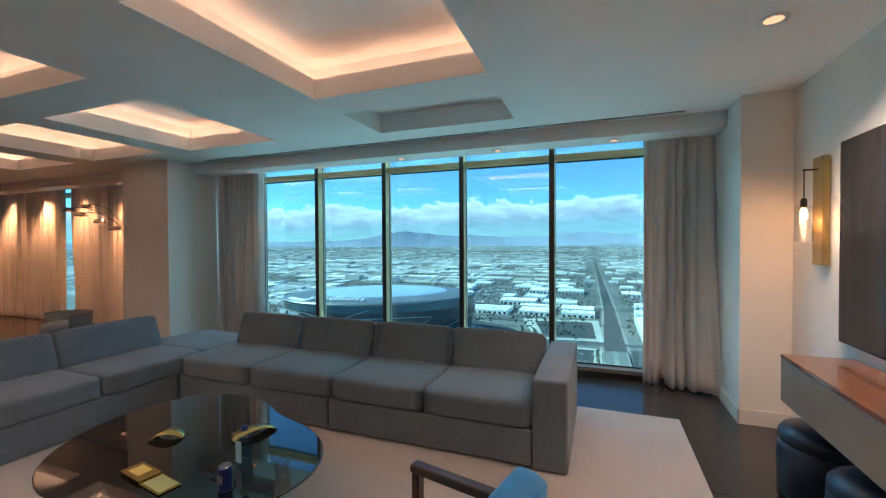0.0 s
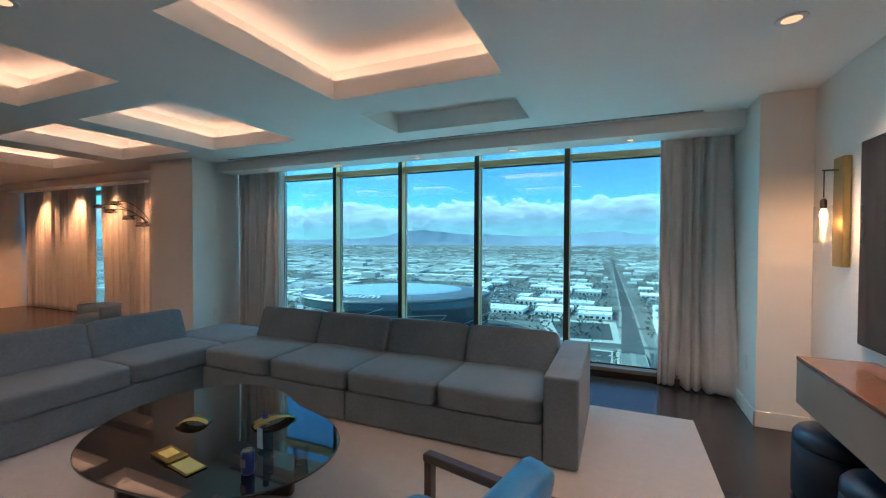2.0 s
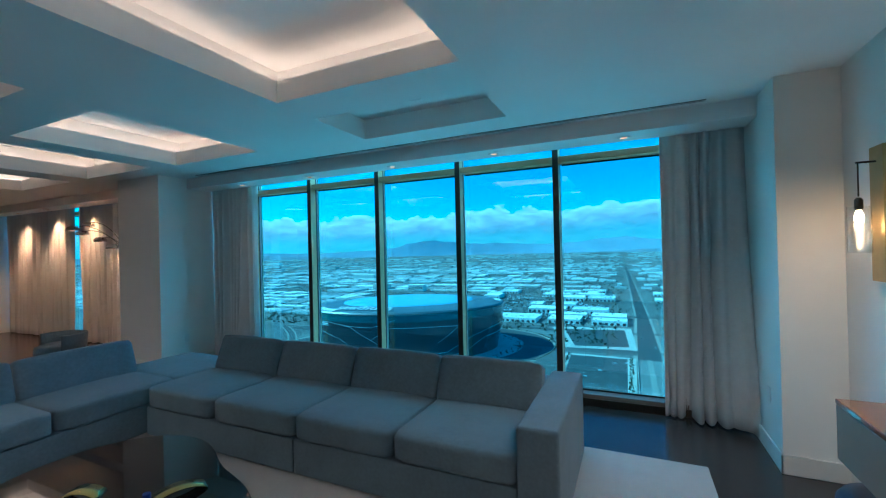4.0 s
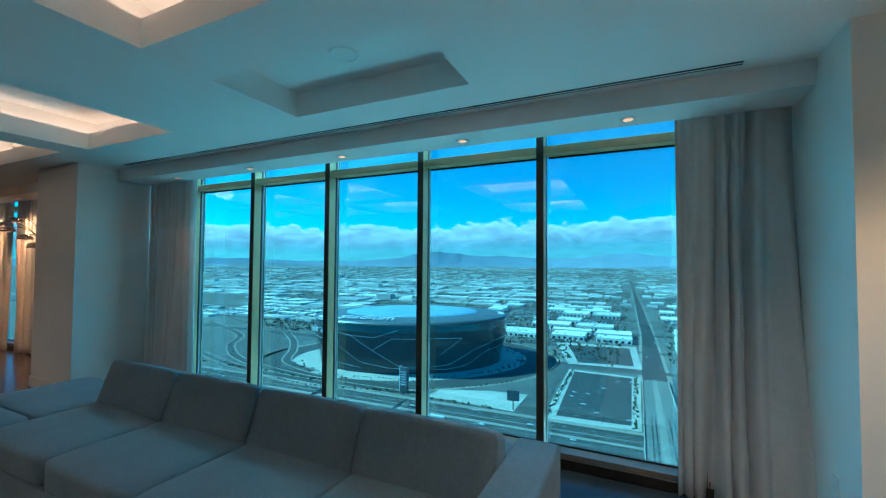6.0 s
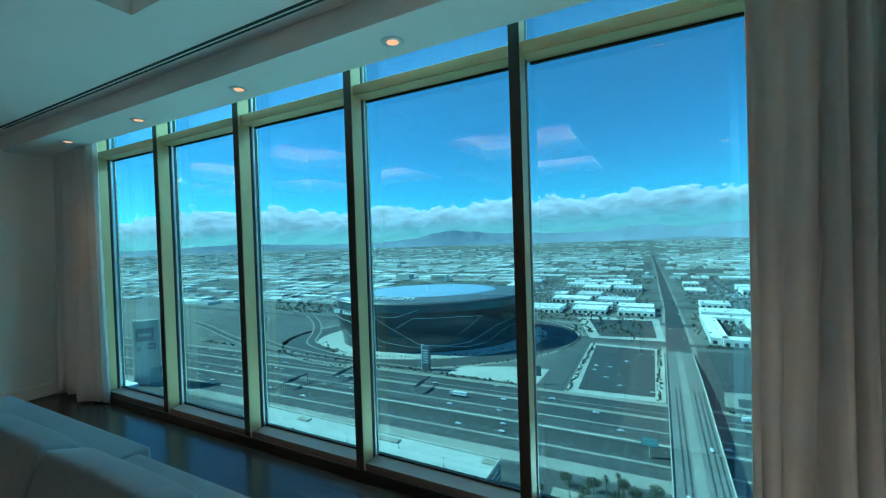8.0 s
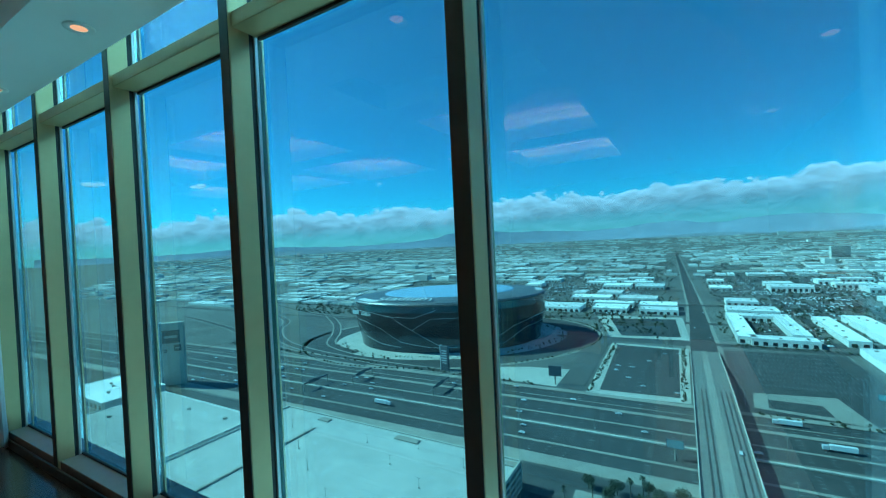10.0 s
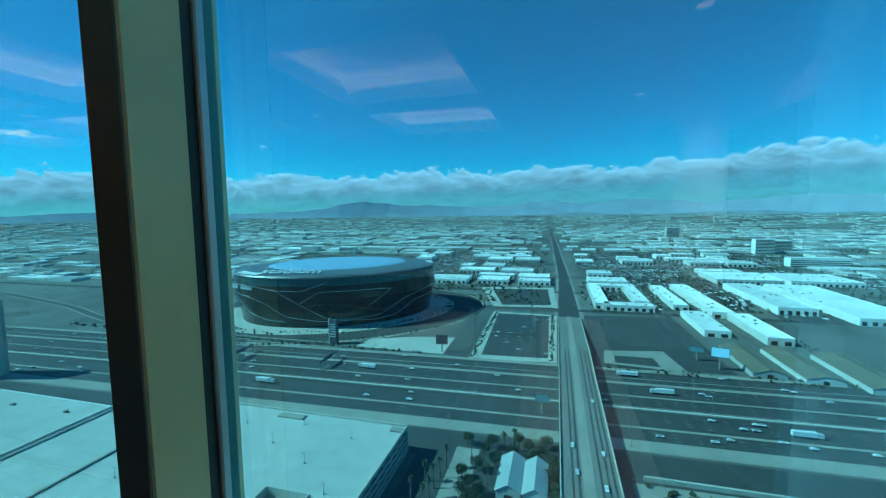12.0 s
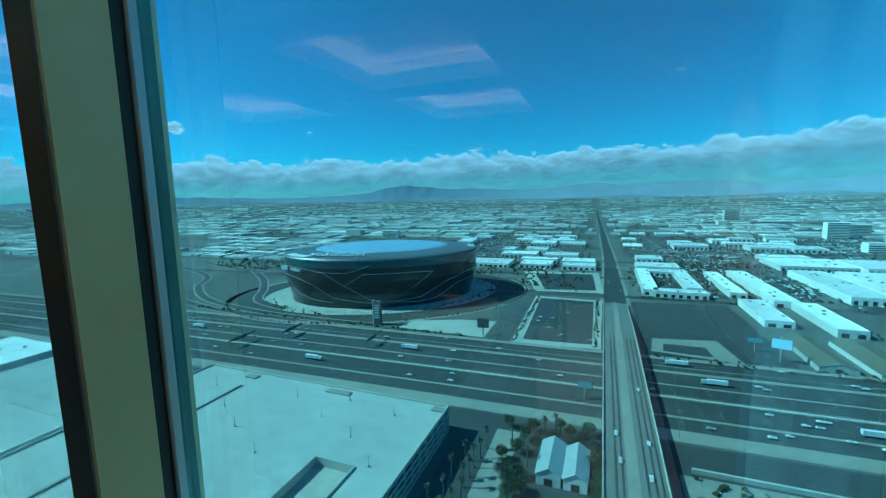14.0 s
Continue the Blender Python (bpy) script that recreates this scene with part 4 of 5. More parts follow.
def ridge(name, radius, base, shape, a0, a1, seed, label, material, rough=0.5):
    """A mountain chain on a ring: crest heights from shape(degrees), with spurs and gullies down its face."""
    bm = bmesh.new()
    n, rows = 420, []
    for k in range(7):
        f = k / 6
        row = []
        for i in range(n + 1):
            deg = a0 + (a1 - a0) * i / n
            a = radians(deg)
            q = Vector((math.cos(a) * 8 + seed, math.sin(a) * 8, 0))
            crest = shape(deg) * (1 + 0.30 * noise.noise(q) + 0.20 * noise.noise(q * 3.1) * rough + 0.09 * noise.noise(q * 9) * rough + 0.04 * noise.noise(q * 27) * rough)
            r = radius + 150 * f + 26 * rough * noise.noise(Vector((q.x * 9, q.y * 9, f * 1.7))) * math.sin(math.pi * f)
            z = base + (max(crest, 4)) * f ** 1.25
            row.append(bm.verts.new((r * math.cos(a), r * math.sin(a), z)))
        rows.append(row)
    for p, q in zip(rows, rows[1:]):
        for i in range(n):
            bm.faces.new((p[i], p[i + 1], q[i + 1], q[i]))
    return part(name, bm, material, None, label, True, "mountains", "", "structure")


ridge("foothills", 4560, -60, lambda d: 14 + 26 * bump_at(d, 88, 5) + 34 * bump_at(d, 140, 9) + 24 * bump_at(d, 68, 12), 20, 165, 9.0, "low foothills before the mountains, tinted for haze", M_HILL)
ridge("mountain_range", 4665, -50, lambda d: 60 + 80 * bump_at(d, 117.5, 4.5) + 55 * bump_at(d, 110, 9) + 95 * bump_at(d, 88, 11) + 100 * bump_at(d, 62, 16) + 25 * bump_at(d, 140, 8), 20, 165, 3.0, "desert mountains on the horizon, tinted blue for haze", M_MOUNT)


def cloud_material(name, top, base, reach, scale, strength, lone=False):
    """White cumulus that glows: heaped tops over a soft base; top and base are heights in metres, reach the play of the tops."""
    m = bpy.data.materials.new(name)
    m.use_nodes = True
    t = m.node_tree
    t.nodes.clear()

    def calc(op, a, b=None, c=None):
        k = t.nodes.new("ShaderNodeMath")
        k.operation = op
        for i, v in enumerate((a, b, c)):
            if isinstance(v, (int, float)):
                k.inputs[i].default_value = v
            elif v is not None:
                t.links.new(v, k.inputs[i])
        return k.outputs[0]

    def ramp(value, x0, x1, y0, y1, smooth=False):
        k = t.nodes.new("ShaderNodeMapRange")
        if smooth:
            k.interpolation_type = "SMOOTHSTEP"
        for i, v in zip(("From Min", "From Max", "To Min", "To Max"), (x0, x1, y0, y1)):
            k.inputs[i].default_value = v
        t.links.new(value, k.inputs["Value"])
        return k.outputs[0]
    co, sep = t.nodes.new("ShaderNodeTexCoord"), t.nodes.new("ShaderNodeSeparateXYZ")
    t.links.new(co.outputs["Object"], sep.inputs[0])

    def heaps(lift):
        """Lumps like a cauliflower, sampled a little higher by lift metres."""
        mp = t.nodes.new("ShaderNodeMapping")
        mp.inputs["Location"].default_value = (0, 0, lift * 1.5)
        mp.inputs["Scale"].default_value = (1, 1, 1.5)
        t.links.new(co.outputs["Object"], mp.inputs[0])
        fine = t.nodes.new("ShaderNodeTexNoise")
        fine.inputs["Scale"].default_value, fine.inputs["Detail"].default_value, fine.inputs["Roughness"].default_value = scale * 9, 6, 0.6
        t.links.new(mp.outputs[0], fine.inputs["Vector"])
        total = calc("MULTIPLY", fine.outputs[0], 0.8)
        for s, w in ((4.0, 0.55), (11.0, 0.20)):
            v = t.nodes.new("ShaderNodeTexVoronoi")
            v.feature = "SMOOTH_F1"
            v.inputs["Scale"].default_value, v.inputs["Smoothness"].default_value = scale * s, 0.35
            t.links.new(mp.outputs[0], v.inputs["Vector"])
            total = calc("MULTIPLY_ADD", v.outputs["Distance"], -w, total)
        return total
    big = t.nodes.new("ShaderNodeTexNoise")
    big.inputs["Scale"].default_value, big.inputs["Detail"].default_value = scale, 3
    t.links.new(co.outputs["Object"], big.inputs["Vector"])
    here, above = heaps(0), heaps(22)
    z = calc("MULTIPLY_ADD", sep.outputs["X"], -0.03, sep.outputs["Z"])
    if lone:
        rise = calc("MULTIPLY", calc("ABSOLUTE", calc("SUBTRACT", z, (top + base) / 2)), 1.1)
        edge = calc("SUBTRACT", calc("MULTIPLY_ADD", here, reach, calc("MULTIPLY_ADD", big.outputs[0], reach * 4, -reach * 2.42)), rise)
    else:
        crest = calc("MULTIPLY_ADD", here, reach, calc("MULTIPLY_ADD", big.outputs[0], reach * 1.3, top - reach * 0.75))
        edge = calc("SUBTRACT", crest, z)
    alpha = ramp(edge, 0, 34, 0.0, 1.0, True)
    # sunlit lumps, darker bases and low haze are drawn into glow and alpha
    lit = ramp(calc("SUBTRACT", here, above), -0.12, 0.12, 0.74, 1.10)
    shade = calc("MULTIPLY", calc("MULTIPLY", lit, ramp(edge, 10, 260, 1.0, 0.42)), strength)
    if not lone:
        alpha = calc("MULTIPLY", alpha, ramp(calc("MULTIPLY_ADD", here, 90, z), base - 90, base + 120, 0.66, 0.95, True))
    e, tr, mix, o = t.nodes.new("ShaderNodeEmission"), t.nodes.new("ShaderNodeBsdfTransparent"), t.nodes.new("ShaderNodeMixShader"), t.nodes.new("ShaderNodeOutputMaterial")
    e.inputs[0].default_value = (0.92, 0.81, 0.98, 1)
    t.links.new(shade, e.inputs[1])
    t.links.new(alpha, mix.inputs[0])
    t.links.new(tr.outputs[0], mix.inputs[1])
    t.links.new(e.outputs[0], mix.inputs[2])
    t.links.new(mix.outputs[0], o.inputs[0])
    return m


def sky_ring(name, radius, z0, z1, material, label, a0=15, a1=170):
    bm = bmesh.new()
    n = 90
    A = [bm.verts.new((radius * math.cos(radians(a0 + (a1 - a0) * i / n)), radius * math.sin(radians(a0 + (a1 - a0) * i / n)), z0)) for i in range(n + 1)]
    B = [bm.verts.new((v.co.x, v.co.y, z1)) for v in A]
    for i in range(n):
        bm.faces.new((A[i], A[i + 1], B[i + 1], B[i]))
    ob = part(name, bm, material, None, label, True, kind="structure")
    ob.visible_shadow = False
    return ob


sky_ring("backdrop", 4860, -140, 900, cloud_material("cloud_bank", 520, 270, 230, 0.0012, 1.0), "low bank of white cumulus clouds along the horizon")
sky_ring("backdrop_puffs", 4800, 560, 1040, cloud_material("cloud_puffs", 880, 720, 200, 0.0016, 1.0, True), "few small loose clouds above the bank")


# ---- near city details ----
def car_at(x, y, z, turn, label="small saloon car on the road"):
    th = thing("car", label, "car", "cars on the roads", (x, y, z), turn)
    bm = boxm(-2.3, 2.3, -0.92, 0.92, 0.35, 0.95, 0.18, 2)
    part("body", bm, M_CARW, th, smooth=False)
    bm = bmesh.new()
    vs = [bm.verts.new(p) for p in ((-1.7, -0.8, 0.93), (1.0, -0.8, 0.93), (1.0, 0.8, 0.93), (-1.7, 0.8, 0.93), (-1.2, -0.68, 1.45), (0.35, -0.68, 1.45), (0.35, 0.68, 1.45), (-1.2, 0.68, 1.45))]
    for f in ((0, 1, 5, 4), (1, 2, 6, 5), (2, 3, 7, 6), (3, 0, 4, 7), (4, 5, 6, 7)):
        bm.faces.new([vs[i] for i in f])
    part("cabin", bm, M_CARW, th)
    for sx in (-1.4, 1.4):
        for sy in (-0.85, 0.85):
            part("wheel", tube(bmesh.new(), (sx, sy - 0.1, 0.33), (sx, sy + 0.1, 0.33), 0.33, n=10), M_TYRE, th)
    return th


def truck_at(x, y, z, turn):
    th = thing("truck", "white box trailer truck on the freeway", "truck", "trucks on the roads", (x, y, z), turn)
    part("trailer", boxm(-8, 5, -1.3, 1.3, 1.1, 4.1, 0.08, 1), M_LINE, th)
    part("cab", boxm(5.4, 8.6, -1.25, 1.25, 0.7, 3.4, 0.25, 2), M_CARW, th)
    for sx in (-7, -5.6, 3.6, 7.4):
        part("axle", tube(bmesh.new(), (sx, -1.25, 0.5), (sx, 1.25, 0.5), 0.5, n=10), M_TYRE, th)
    return th


rnd = random.Random(77)
first = car_at(-120, mid(-120) + 15, G + 0.62, 182)
for i in range(74):
    o = rnd.choice((-38, -34, -30, -22, -18, -14, -10, 7, 11, 15, 25, 29, 33, 37, 50.5, 54, 63, 67))
    x = rnd.uniform(-560, 330)
    if -2 < x < 36:
        continue
    copy_thing(first, pose(x, mid(x) + o + 2, G + 0.62, 0, 0, (0 if o < 0 else 180) + 1.7))
for x, y in ((12, 470), (26, 300), (10.5, 240), (25, 205), (12, 215), (27, 640), (11, 700), (26, 830), (12, 960), (26.5, 235)):
    zz = 8.05 if y < 411 else (3.5 if y < 500 else 0.55)
    copy_thing(first, pose(x, y, G + zz, 0, 0, 90))
for i in range(9):
    copy_thing(first, pose(-64 + 14 * rnd.randint(0, 4), 408 + 4 * rnd.randint(0, 36), G + 0.55, 0, 0, rnd.choice((0, 180))))
first = truck_at(-165, mid(-165) + 33, G + 0.62, 181)
for x, o in ((-235, -14), (80, 30), (150, -18), (-420, 28), (60, 62)):
    copy_thing(first, pose(x, mid(x) + o, G + 0.62, 0, 0, (0 if o < 0 else 180) + 1.7))


def palm(x, y, h):
    th = thing("palm_tree", "tall thin fan palm with a shaggy crown", "palm tree", "street palms", (x, y, G))
    part("trunk", tube(bmesh.new(), (0, 0, 0), (0.2, 0.1, h), 0.38, 0.2, 8), M_BARK, th)
    rnd2 = random.Random(int(h * 100))
    bm = bmesh.new()
    for k in range(34):
        a, e = rnd2.uniform(0, 6.28), rnd2.uniform(-0.7, 1.1)
        l = rnd2.uniform(1.6, 2.5)
        d = Vector((math.cos(a) * math.cos(e), math.sin(a) * math.cos(e), math.sin(e)))
        s = Vector((-math.sin(a), math.cos(a), 0)) * 0.42
        o = Vector((0.2, 0.1, h))
        p1, p2 = o + d * l * 0.6, o + d * l + Vector((0, 0, -0.55))
        a1, a2, a3, a4, a5 = (bm.verts.new(p) for p in (o, p1 + s, p2 + s * 0.3, p2 - s * 0.3, p1 - s))
        bm.faces.new((a1, a2, a3, a4, a5))
    part("crown", bm, M_LEAF, th)
    return th


pa, pb = palm(-58, 172, 11.0), palm(-57, 214, 12.5)
for i, (x, y) in enumerate(((-60, 164), (-60, 180), (-59, 188), (-59, 196), (-58, 205), (-62, 155), (-66, 170), (-67, 184), (-65, 200), (-70, 160), (-28, 238), (-22, 240), (-45, 226), (-36, 214), (-33, 206))):
    copy_thing((pa, pb)[i % 2], pose(x, y, G, 0, 0, i * 47))


def tree(x, y, h, r, seed):
    th = thing("tree", "spreading grey-green desert tree", "tree", "trees below the tower", (x, y, G))
    rnd2 = random.Random(seed)
    part("trunk", tube(bmesh.new(), (0, 0, 0), (0, 0, h * 0.5), 0.35, 0.2, 8), M_BARK, th)
    bm = bmesh.new()
    for k in range(5):
        a = k * 1.26 + rnd2.uniform(0, 0.5)
        tube(bm, (0, 0, h * 0.4), (math.cos(a) * r * 0.6, math.sin(a) * r * 0.6, h * 0.75), 0.16, 0.06, 6)
    part("limbs", bm, M_BARK, th)
    bm = bmesh.new()
    for k in range(900):
        p = Vector((rnd2.gauss(0, 1), rnd2.gauss(0, 1), rnd2.gauss(0, 0.7)))
        p = p.normalized() * rnd2.random() ** 0.6
        p = Vector((p.x * r, p.y * r, h * 0.72 + p.z * h * 0.36)) * 1.0
        s = rnd2.uniform(0.3, 0.7)
        ax = [Vector((rnd2.uniform(-1, 1), rnd2.uniform(-1, 1), rnd2.uniform(-1, 1))) * s for _ in range(3)]
        bm.faces.new([bm.verts.new(p + q) for q in ax])
    part("crown", bm, M_LEAF, th)
    return th


ta, tb = tree(-38, 232, 7.5, 3.4, 1), tree(-6, 236, 8, 4.2, 2)
for i, (x, y) in enumerate(((-14, 240), (-22, 232), (0, 226), (-1, 214), (-42, 200), (-40, 188), (-47, 208), (1, 196), (-50, 240), (-35, 240), (-36, 196), (-38, 180), (-34, 174), (-40, 216), (-31, 222), (-10, 228), (-20, 246), (-4, 246), (2, 205), (1, 186), (-33, 186), (-44, 194))):
    copy_thing((ta, tb)[i % 2], pose(x, y, G, 0, 0, i * 70))


M_TANROOF = mat("tan_roof_tiles", (0.24, 0.19, 0.14), 0.8, vary=0.2, scale=0.4)


def gable_house(x0, x1, y0, y1, h, top, roof=None, label="pale gabled metal-roofed hall"):
    th = thing("metal_shed", label, "building", "halls beside the overpass", ((x0 + x1) / 2, (y0 + y1) / 2, G))
    w, d = (x1 - x0) / 2, (y1 - y0) / 2
    bm = bmesh.new()
    vs = [bm.verts.new(p) for y in (-d, d) for p in ((-w, y, 0), (w, y, 0), (w, y, h), (0, y, top), (-w, y, h))]
    for f in ((0, 1, 2, 3, 4), (9, 8, 7, 6, 5), (1, 6, 7, 2), (5, 0, 4, 9)):
        bm.faces.new([vs[i] for i in f])
    part("walls", bm, M_BWALL, th)
    for s in (-1, 1):
        bm = bmesh.new()
        n = 16
        for i in range(n):
            ya, yb = -d - 0.6 + (2 * d + 1.2) * i / n, -d - 0.6 + (2 * d + 1.2) * (i + 0.86) / n
            pts = [(0, ya, top + 0.2), (0, yb, top + 0.2), (s * (w + 0.7), yb, h - 0.1), (s * (w + 0.7), ya, h - 0.1)]
            bm.faces.new([bm.verts.new(p) for p in pts])
            bm.faces.new([bm.verts.new((p[0], p[1], p[2] - 0.15)) for p in ((0, yb, top + 0.2), (0, yb + 0.3, top + 0.2), (s * (w + 0.7), yb + 0.3, h - 0.1), (s * (w + 0.7), yb, h - 0.1))])
        part("roof_slope", bm, roof or M_METALROOF, th)
    part("door", boxm(-2, 2, -d - 0.1, -d + 0.1, 0, 4), M_BDARK, th)
    return th


gable_house(-27, -15.2, 195, 224, 6, 9.5)
gable_house(-14, -3, 195, 222, 6, 9.5)
flat("yard", [(-76, 120), (2, 120), (2, 242), (-78, 236)], 0.2, M_ASPH, "grey paved yard below the overpass")
flat("service_road", [(-56, 150), (-42, 150), (-42, 236), (-56, 236)], 0.3, M_CONC2, "pale service road lined with palms")
flat("yard", [(40, 120), (320, 130), (320, 232), (40, 226)], 0.2, M_CONC2, "pale gravel yard")
part("boundary_wall", boxm(46, 320, 229, 230.5, G, G + 2.5), M_CONC, None, "long low white boundary wall", category="wall", kind="structure")


def pylon_sign(x, y, w, d, h, label, face, lines, body=None, turn=0):
    th = thing("pylon_sign", label, "sign", "roadside signs", (x, y, G), turn)
    part("post", boxm(-w / 2, w / 2, -d / 2, d / 2, 0, h, 0.3, 1), body or M_SIGN, th)
    part("edge", boxm(-w / 2 - 0.6, -w / 2, -d / 2 - 0.2, d / 2 + 0.2, 0, h + 1), M_LINE, th)
    for k in range(lines):
        z = h * (0.3 + 0.6 * k / lines)
        part("writing_bar", boxm(-w * 0.35, w * 0.35, -d / 2 - 0.25, -d / 2 - 0.05, z, z + h * 0.035), face, th)
    return th


pylon_sign(-232, 396, 9, 4, 27, "tall dark pylon sign beside the stadium", M_LINE, 6)
pylon = pylon_sign(-488, 243, 22, 9, 68, "broad pale concrete pylon sign beside the freeway", M_BDARK, 0, M_CONC, 52)
for x0, x1, z0, z1 in ((-9.0, 7.5, 46, 60), (1.5, 8.5, 37, 44), (-8.0, -5.0, 36, 40)):
    board = part("sign_board", boxm(x0, x1, -4.9, -4.55, z0, z1, 0.1, 1), M_SIGN, pylon, "dark sign board")
    part("writing_bar", boxm(x0 + (x1 - x0) * 0.15, x1 - (x1 - x0) * 0.15, -5.05, -4.91, z0 + (z1 - z0) * 0.4, z0 + (z1 - z0) * 0.6), M_CONC, board)


def billboard(x, y, w, h, z, turn, face, label):
    th = thing("billboard", label, "billboard", "roadside billboards", (x, y, G), turn)
    part("mast", tube(bmesh.new(), (0, 0, 0), (0, 0, z), 0.7, n=10), M_CONC2, th)
    part("frame", boxm(-w / 2 - 0.4, w / 2 + 0.4, -0.5, 0.5, z - 0.4, z + h + 0.4), M_SIGN, th)
    part("panel", boxm(-w / 2, w / 2, -0.7, -0.5, z, z + h), face, th)
    return th


billboard(-110, 396, 11, 9, 9, 8, M_SIGN, "dark square billboard on a mast")
billboard(140, 408, 13, 8, 12, -15, M_BILL, "bright blue-white electronic billboard")
billboard(128, 428, 11, 4, 9, -10, M_TEAL, "teal roadside billboard on a mast")
billboard(-8, 292, 9, 5, 8, 0, M_TEAL, "teal overhead road sign")
for x, y in ((-205, 341), (-300, 337), (-330, 300)):
    th = thing("sign_gantry", "dark overhead road sign gantry", "gantry", "freeway gantries", (x, y, G), 92)
    part("beam", boxm(-16, 16, -0.5, 0.5, 7, 8.4), M_SIGN, th)
    part("panel", boxm(-10, 4, -0.8, -0.5, 6, 9.5), M_SIGN, th)
    for s in (-16, 16):
        part("leg", tube(bmesh.new(), (s, 0, 0), (s, 0, 8), 0.35, n=8), M_CONC2, th)

# low annex beside the garage, brown-roofed halls, tower blocks far out
warehouse(-430, -288, 70, 204, 13.0, "broad pale flat-roofed annex beside the garage", "annex", roof=M_DECKROOF)
warehouse(-560, -470, 170, 225, 7.0, "low pale building beside the freeway", "annex")
for x0, x1, y0, y1 in ((160, 185, 395, 470), (195, 222, 390, 468), (232, 262, 380, 460)):
    gable_house(x0, x1, y0, y1, 5, 8, M_TANROOF, "long hall with a tan gabled roof")
for x, y, w, h in ((620, 1500, 50, 45), (680, 1540, 60, 38), (600, 1180, 120, 22), (-700, 1300, 60, 24), (560, 2300, 60, 50)):
    th = thing("office_block", "pale mid-rise office block with window bands", "building", "far office blocks", (x, y, G))
    part("wall", boxm(-w / 2, w / 2, -14, 14, 0, h), M_BWALL, th)
    for k in range(int(h / 4.5)):
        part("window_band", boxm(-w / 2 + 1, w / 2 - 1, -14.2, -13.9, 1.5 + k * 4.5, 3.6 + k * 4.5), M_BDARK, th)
    part("roof", boxm(-w / 2 - 0.4, w / 2 + 0.4, -14.4, 14.4, h, h + 0.8), M_ROOF, th)


def path_road(name, pts, width, z, material, label):
    bm = bmesh.new()
    P = [Vector(p) for p in pts]
    dense = []
    for i in range(len(P) - 1):
        p0, p1, p2, p3 = P[max(i - 1, 0)], P[i], P[i + 1], P[min(i + 2, len(P) - 1)]
        for k in range(10):
            t = k / 10
            dense.append(0.5 * ((2 * p1) + (p2 - p0) * t + (2 * p0 - 5 * p1 + 4 * p2 - p3) * t * t + (3 * p1 - p0 - 3 * p2 + p3) * t ** 3))
    dense.append(P[-1])
    L, R = [], []
    for i, p in enumerate(dense):
        d = (dense[min(i + 1, len(dense) - 1)] - dense[max(i - 1, 0)]).normalized()
        s = Vector((-d.y, d.x)) * width / 2
        L.append(bm.verts.new((*(p + s), G + z)))
        R.append(bm.verts.new((*(p - s), G + z)))
    for i in range(len(dense) - 1):
        bm.faces.new((L[i], L[i + 1], R[i + 1], R[i]))
    return setting(name, bm, material, label)


for k, pts in enumerate((((-900, 640), (-700, 560), (-620, 480), (-520, 420), (-380, 392), (-230, 391)), ((-1000, 520), (-760, 470), (-620, 425), (-480, 388), (-330, 380)), ((-640, 620), (-560, 560), (-500, 500), (-450, 440), (-380, 415)), ((-900, 700), (-640, 620), (-460, 660), (-300, 720), (-120, 770)))):
    path_road("ramp_verge", pts, 15, 0.5 + k * 0.06, M_CONC2, "pale verge of a curving ramp")
    path_road("ramp_road", pts, 10, 0.53 + k * 0.06, M_ASPH, "curving asphalt ramp")

# ---- coffee table and what lies on it ----
table = thing("coffee_table", "low table with a black glass top of rounded triangular shape", "coffee table", at=(-2.20, 2.30, 0))


def rounded_triangle(z0, z1, scale=1.0):
    bm = bmesh.new()
    n, rings = 96, []
    for z, s in ((z0, 0.99), (z0 + 0.003, 1.0), (z1 - 0.003, 1.0), (z1, 0.993)):
        rings.append([bm.verts.new((scale * s * r * math.cos(a), scale * s * r * math.sin(a), z)) for a in [2 * math.pi * i / n for i in range(n)] for r in [0.745 + 0.112 * math.cos(2 * a) - 0.075 * math.sin(2 * a) + 0.052 * math.cos(3 * a)]])
    for a, b in zip(rings, rings[1:]):
        for i in range(n):
            bm.faces.new((a[i], a[(i + 1) % n], b[(i + 1) % n], b[i]))
    bm.faces.new(rings[0][::-1])
    bm.faces.new(rings[-1])
    return bm


part("tabletop", rounded_triangle(0.405, 0.42), M_TABLE, table, "glossy black glass top")
for a in (20, 140, 260):
    leg = part("leg", boxm(0.12, 0.52, -0.03, 0.03, 0.015, 0.405, 0.02, 3), M_WALNUT, table, "dark walnut blade leg")
    leg.matrix_basis = pose(0, 0, 0, 0, 0, a)


def arch_tray(x, y, turn, l, w, h):
    """A bent sheet of gold metal, standing like a low bridge."""
    bm = bmesh.new()
    n, rows = 14, []
    for i in range(n + 1):
        u = i / n
        z = h * math.sin(math.pi * u) ** 0.8
        rows.append([bm.verts.new((l * (u - 0.5), s * w / 2, z + o * 0.005)) for s, o in ((-1, 0), (1, 0), (1, 1), (-1, 1))])
    for p, q in zip(rows, rows[1:]):
        for k in range(4):
            bm.faces.new((p[k], p[(k + 1) % 4], q[(k + 1) % 4], q[k]))
    bm.faces.new(rows[0])
    bm.faces.new(rows[-1][::-1])
    for k in range(5):
        box(bm, -l * 0.42, -l * 0.36, -w / 2 + w * (k + 0.1) / 5, -w / 2 + w * (k + 0.8) / 5, 0.001, h * 0.35)
    ob = part("gold_dish", bm, M_GOLD, None, "curved polished gold dish on the black glass table", True, "dish", "gold dishes")
    ob.matrix_basis = pose(x, y, 0.4225, 0, 0, turn)
    return ob


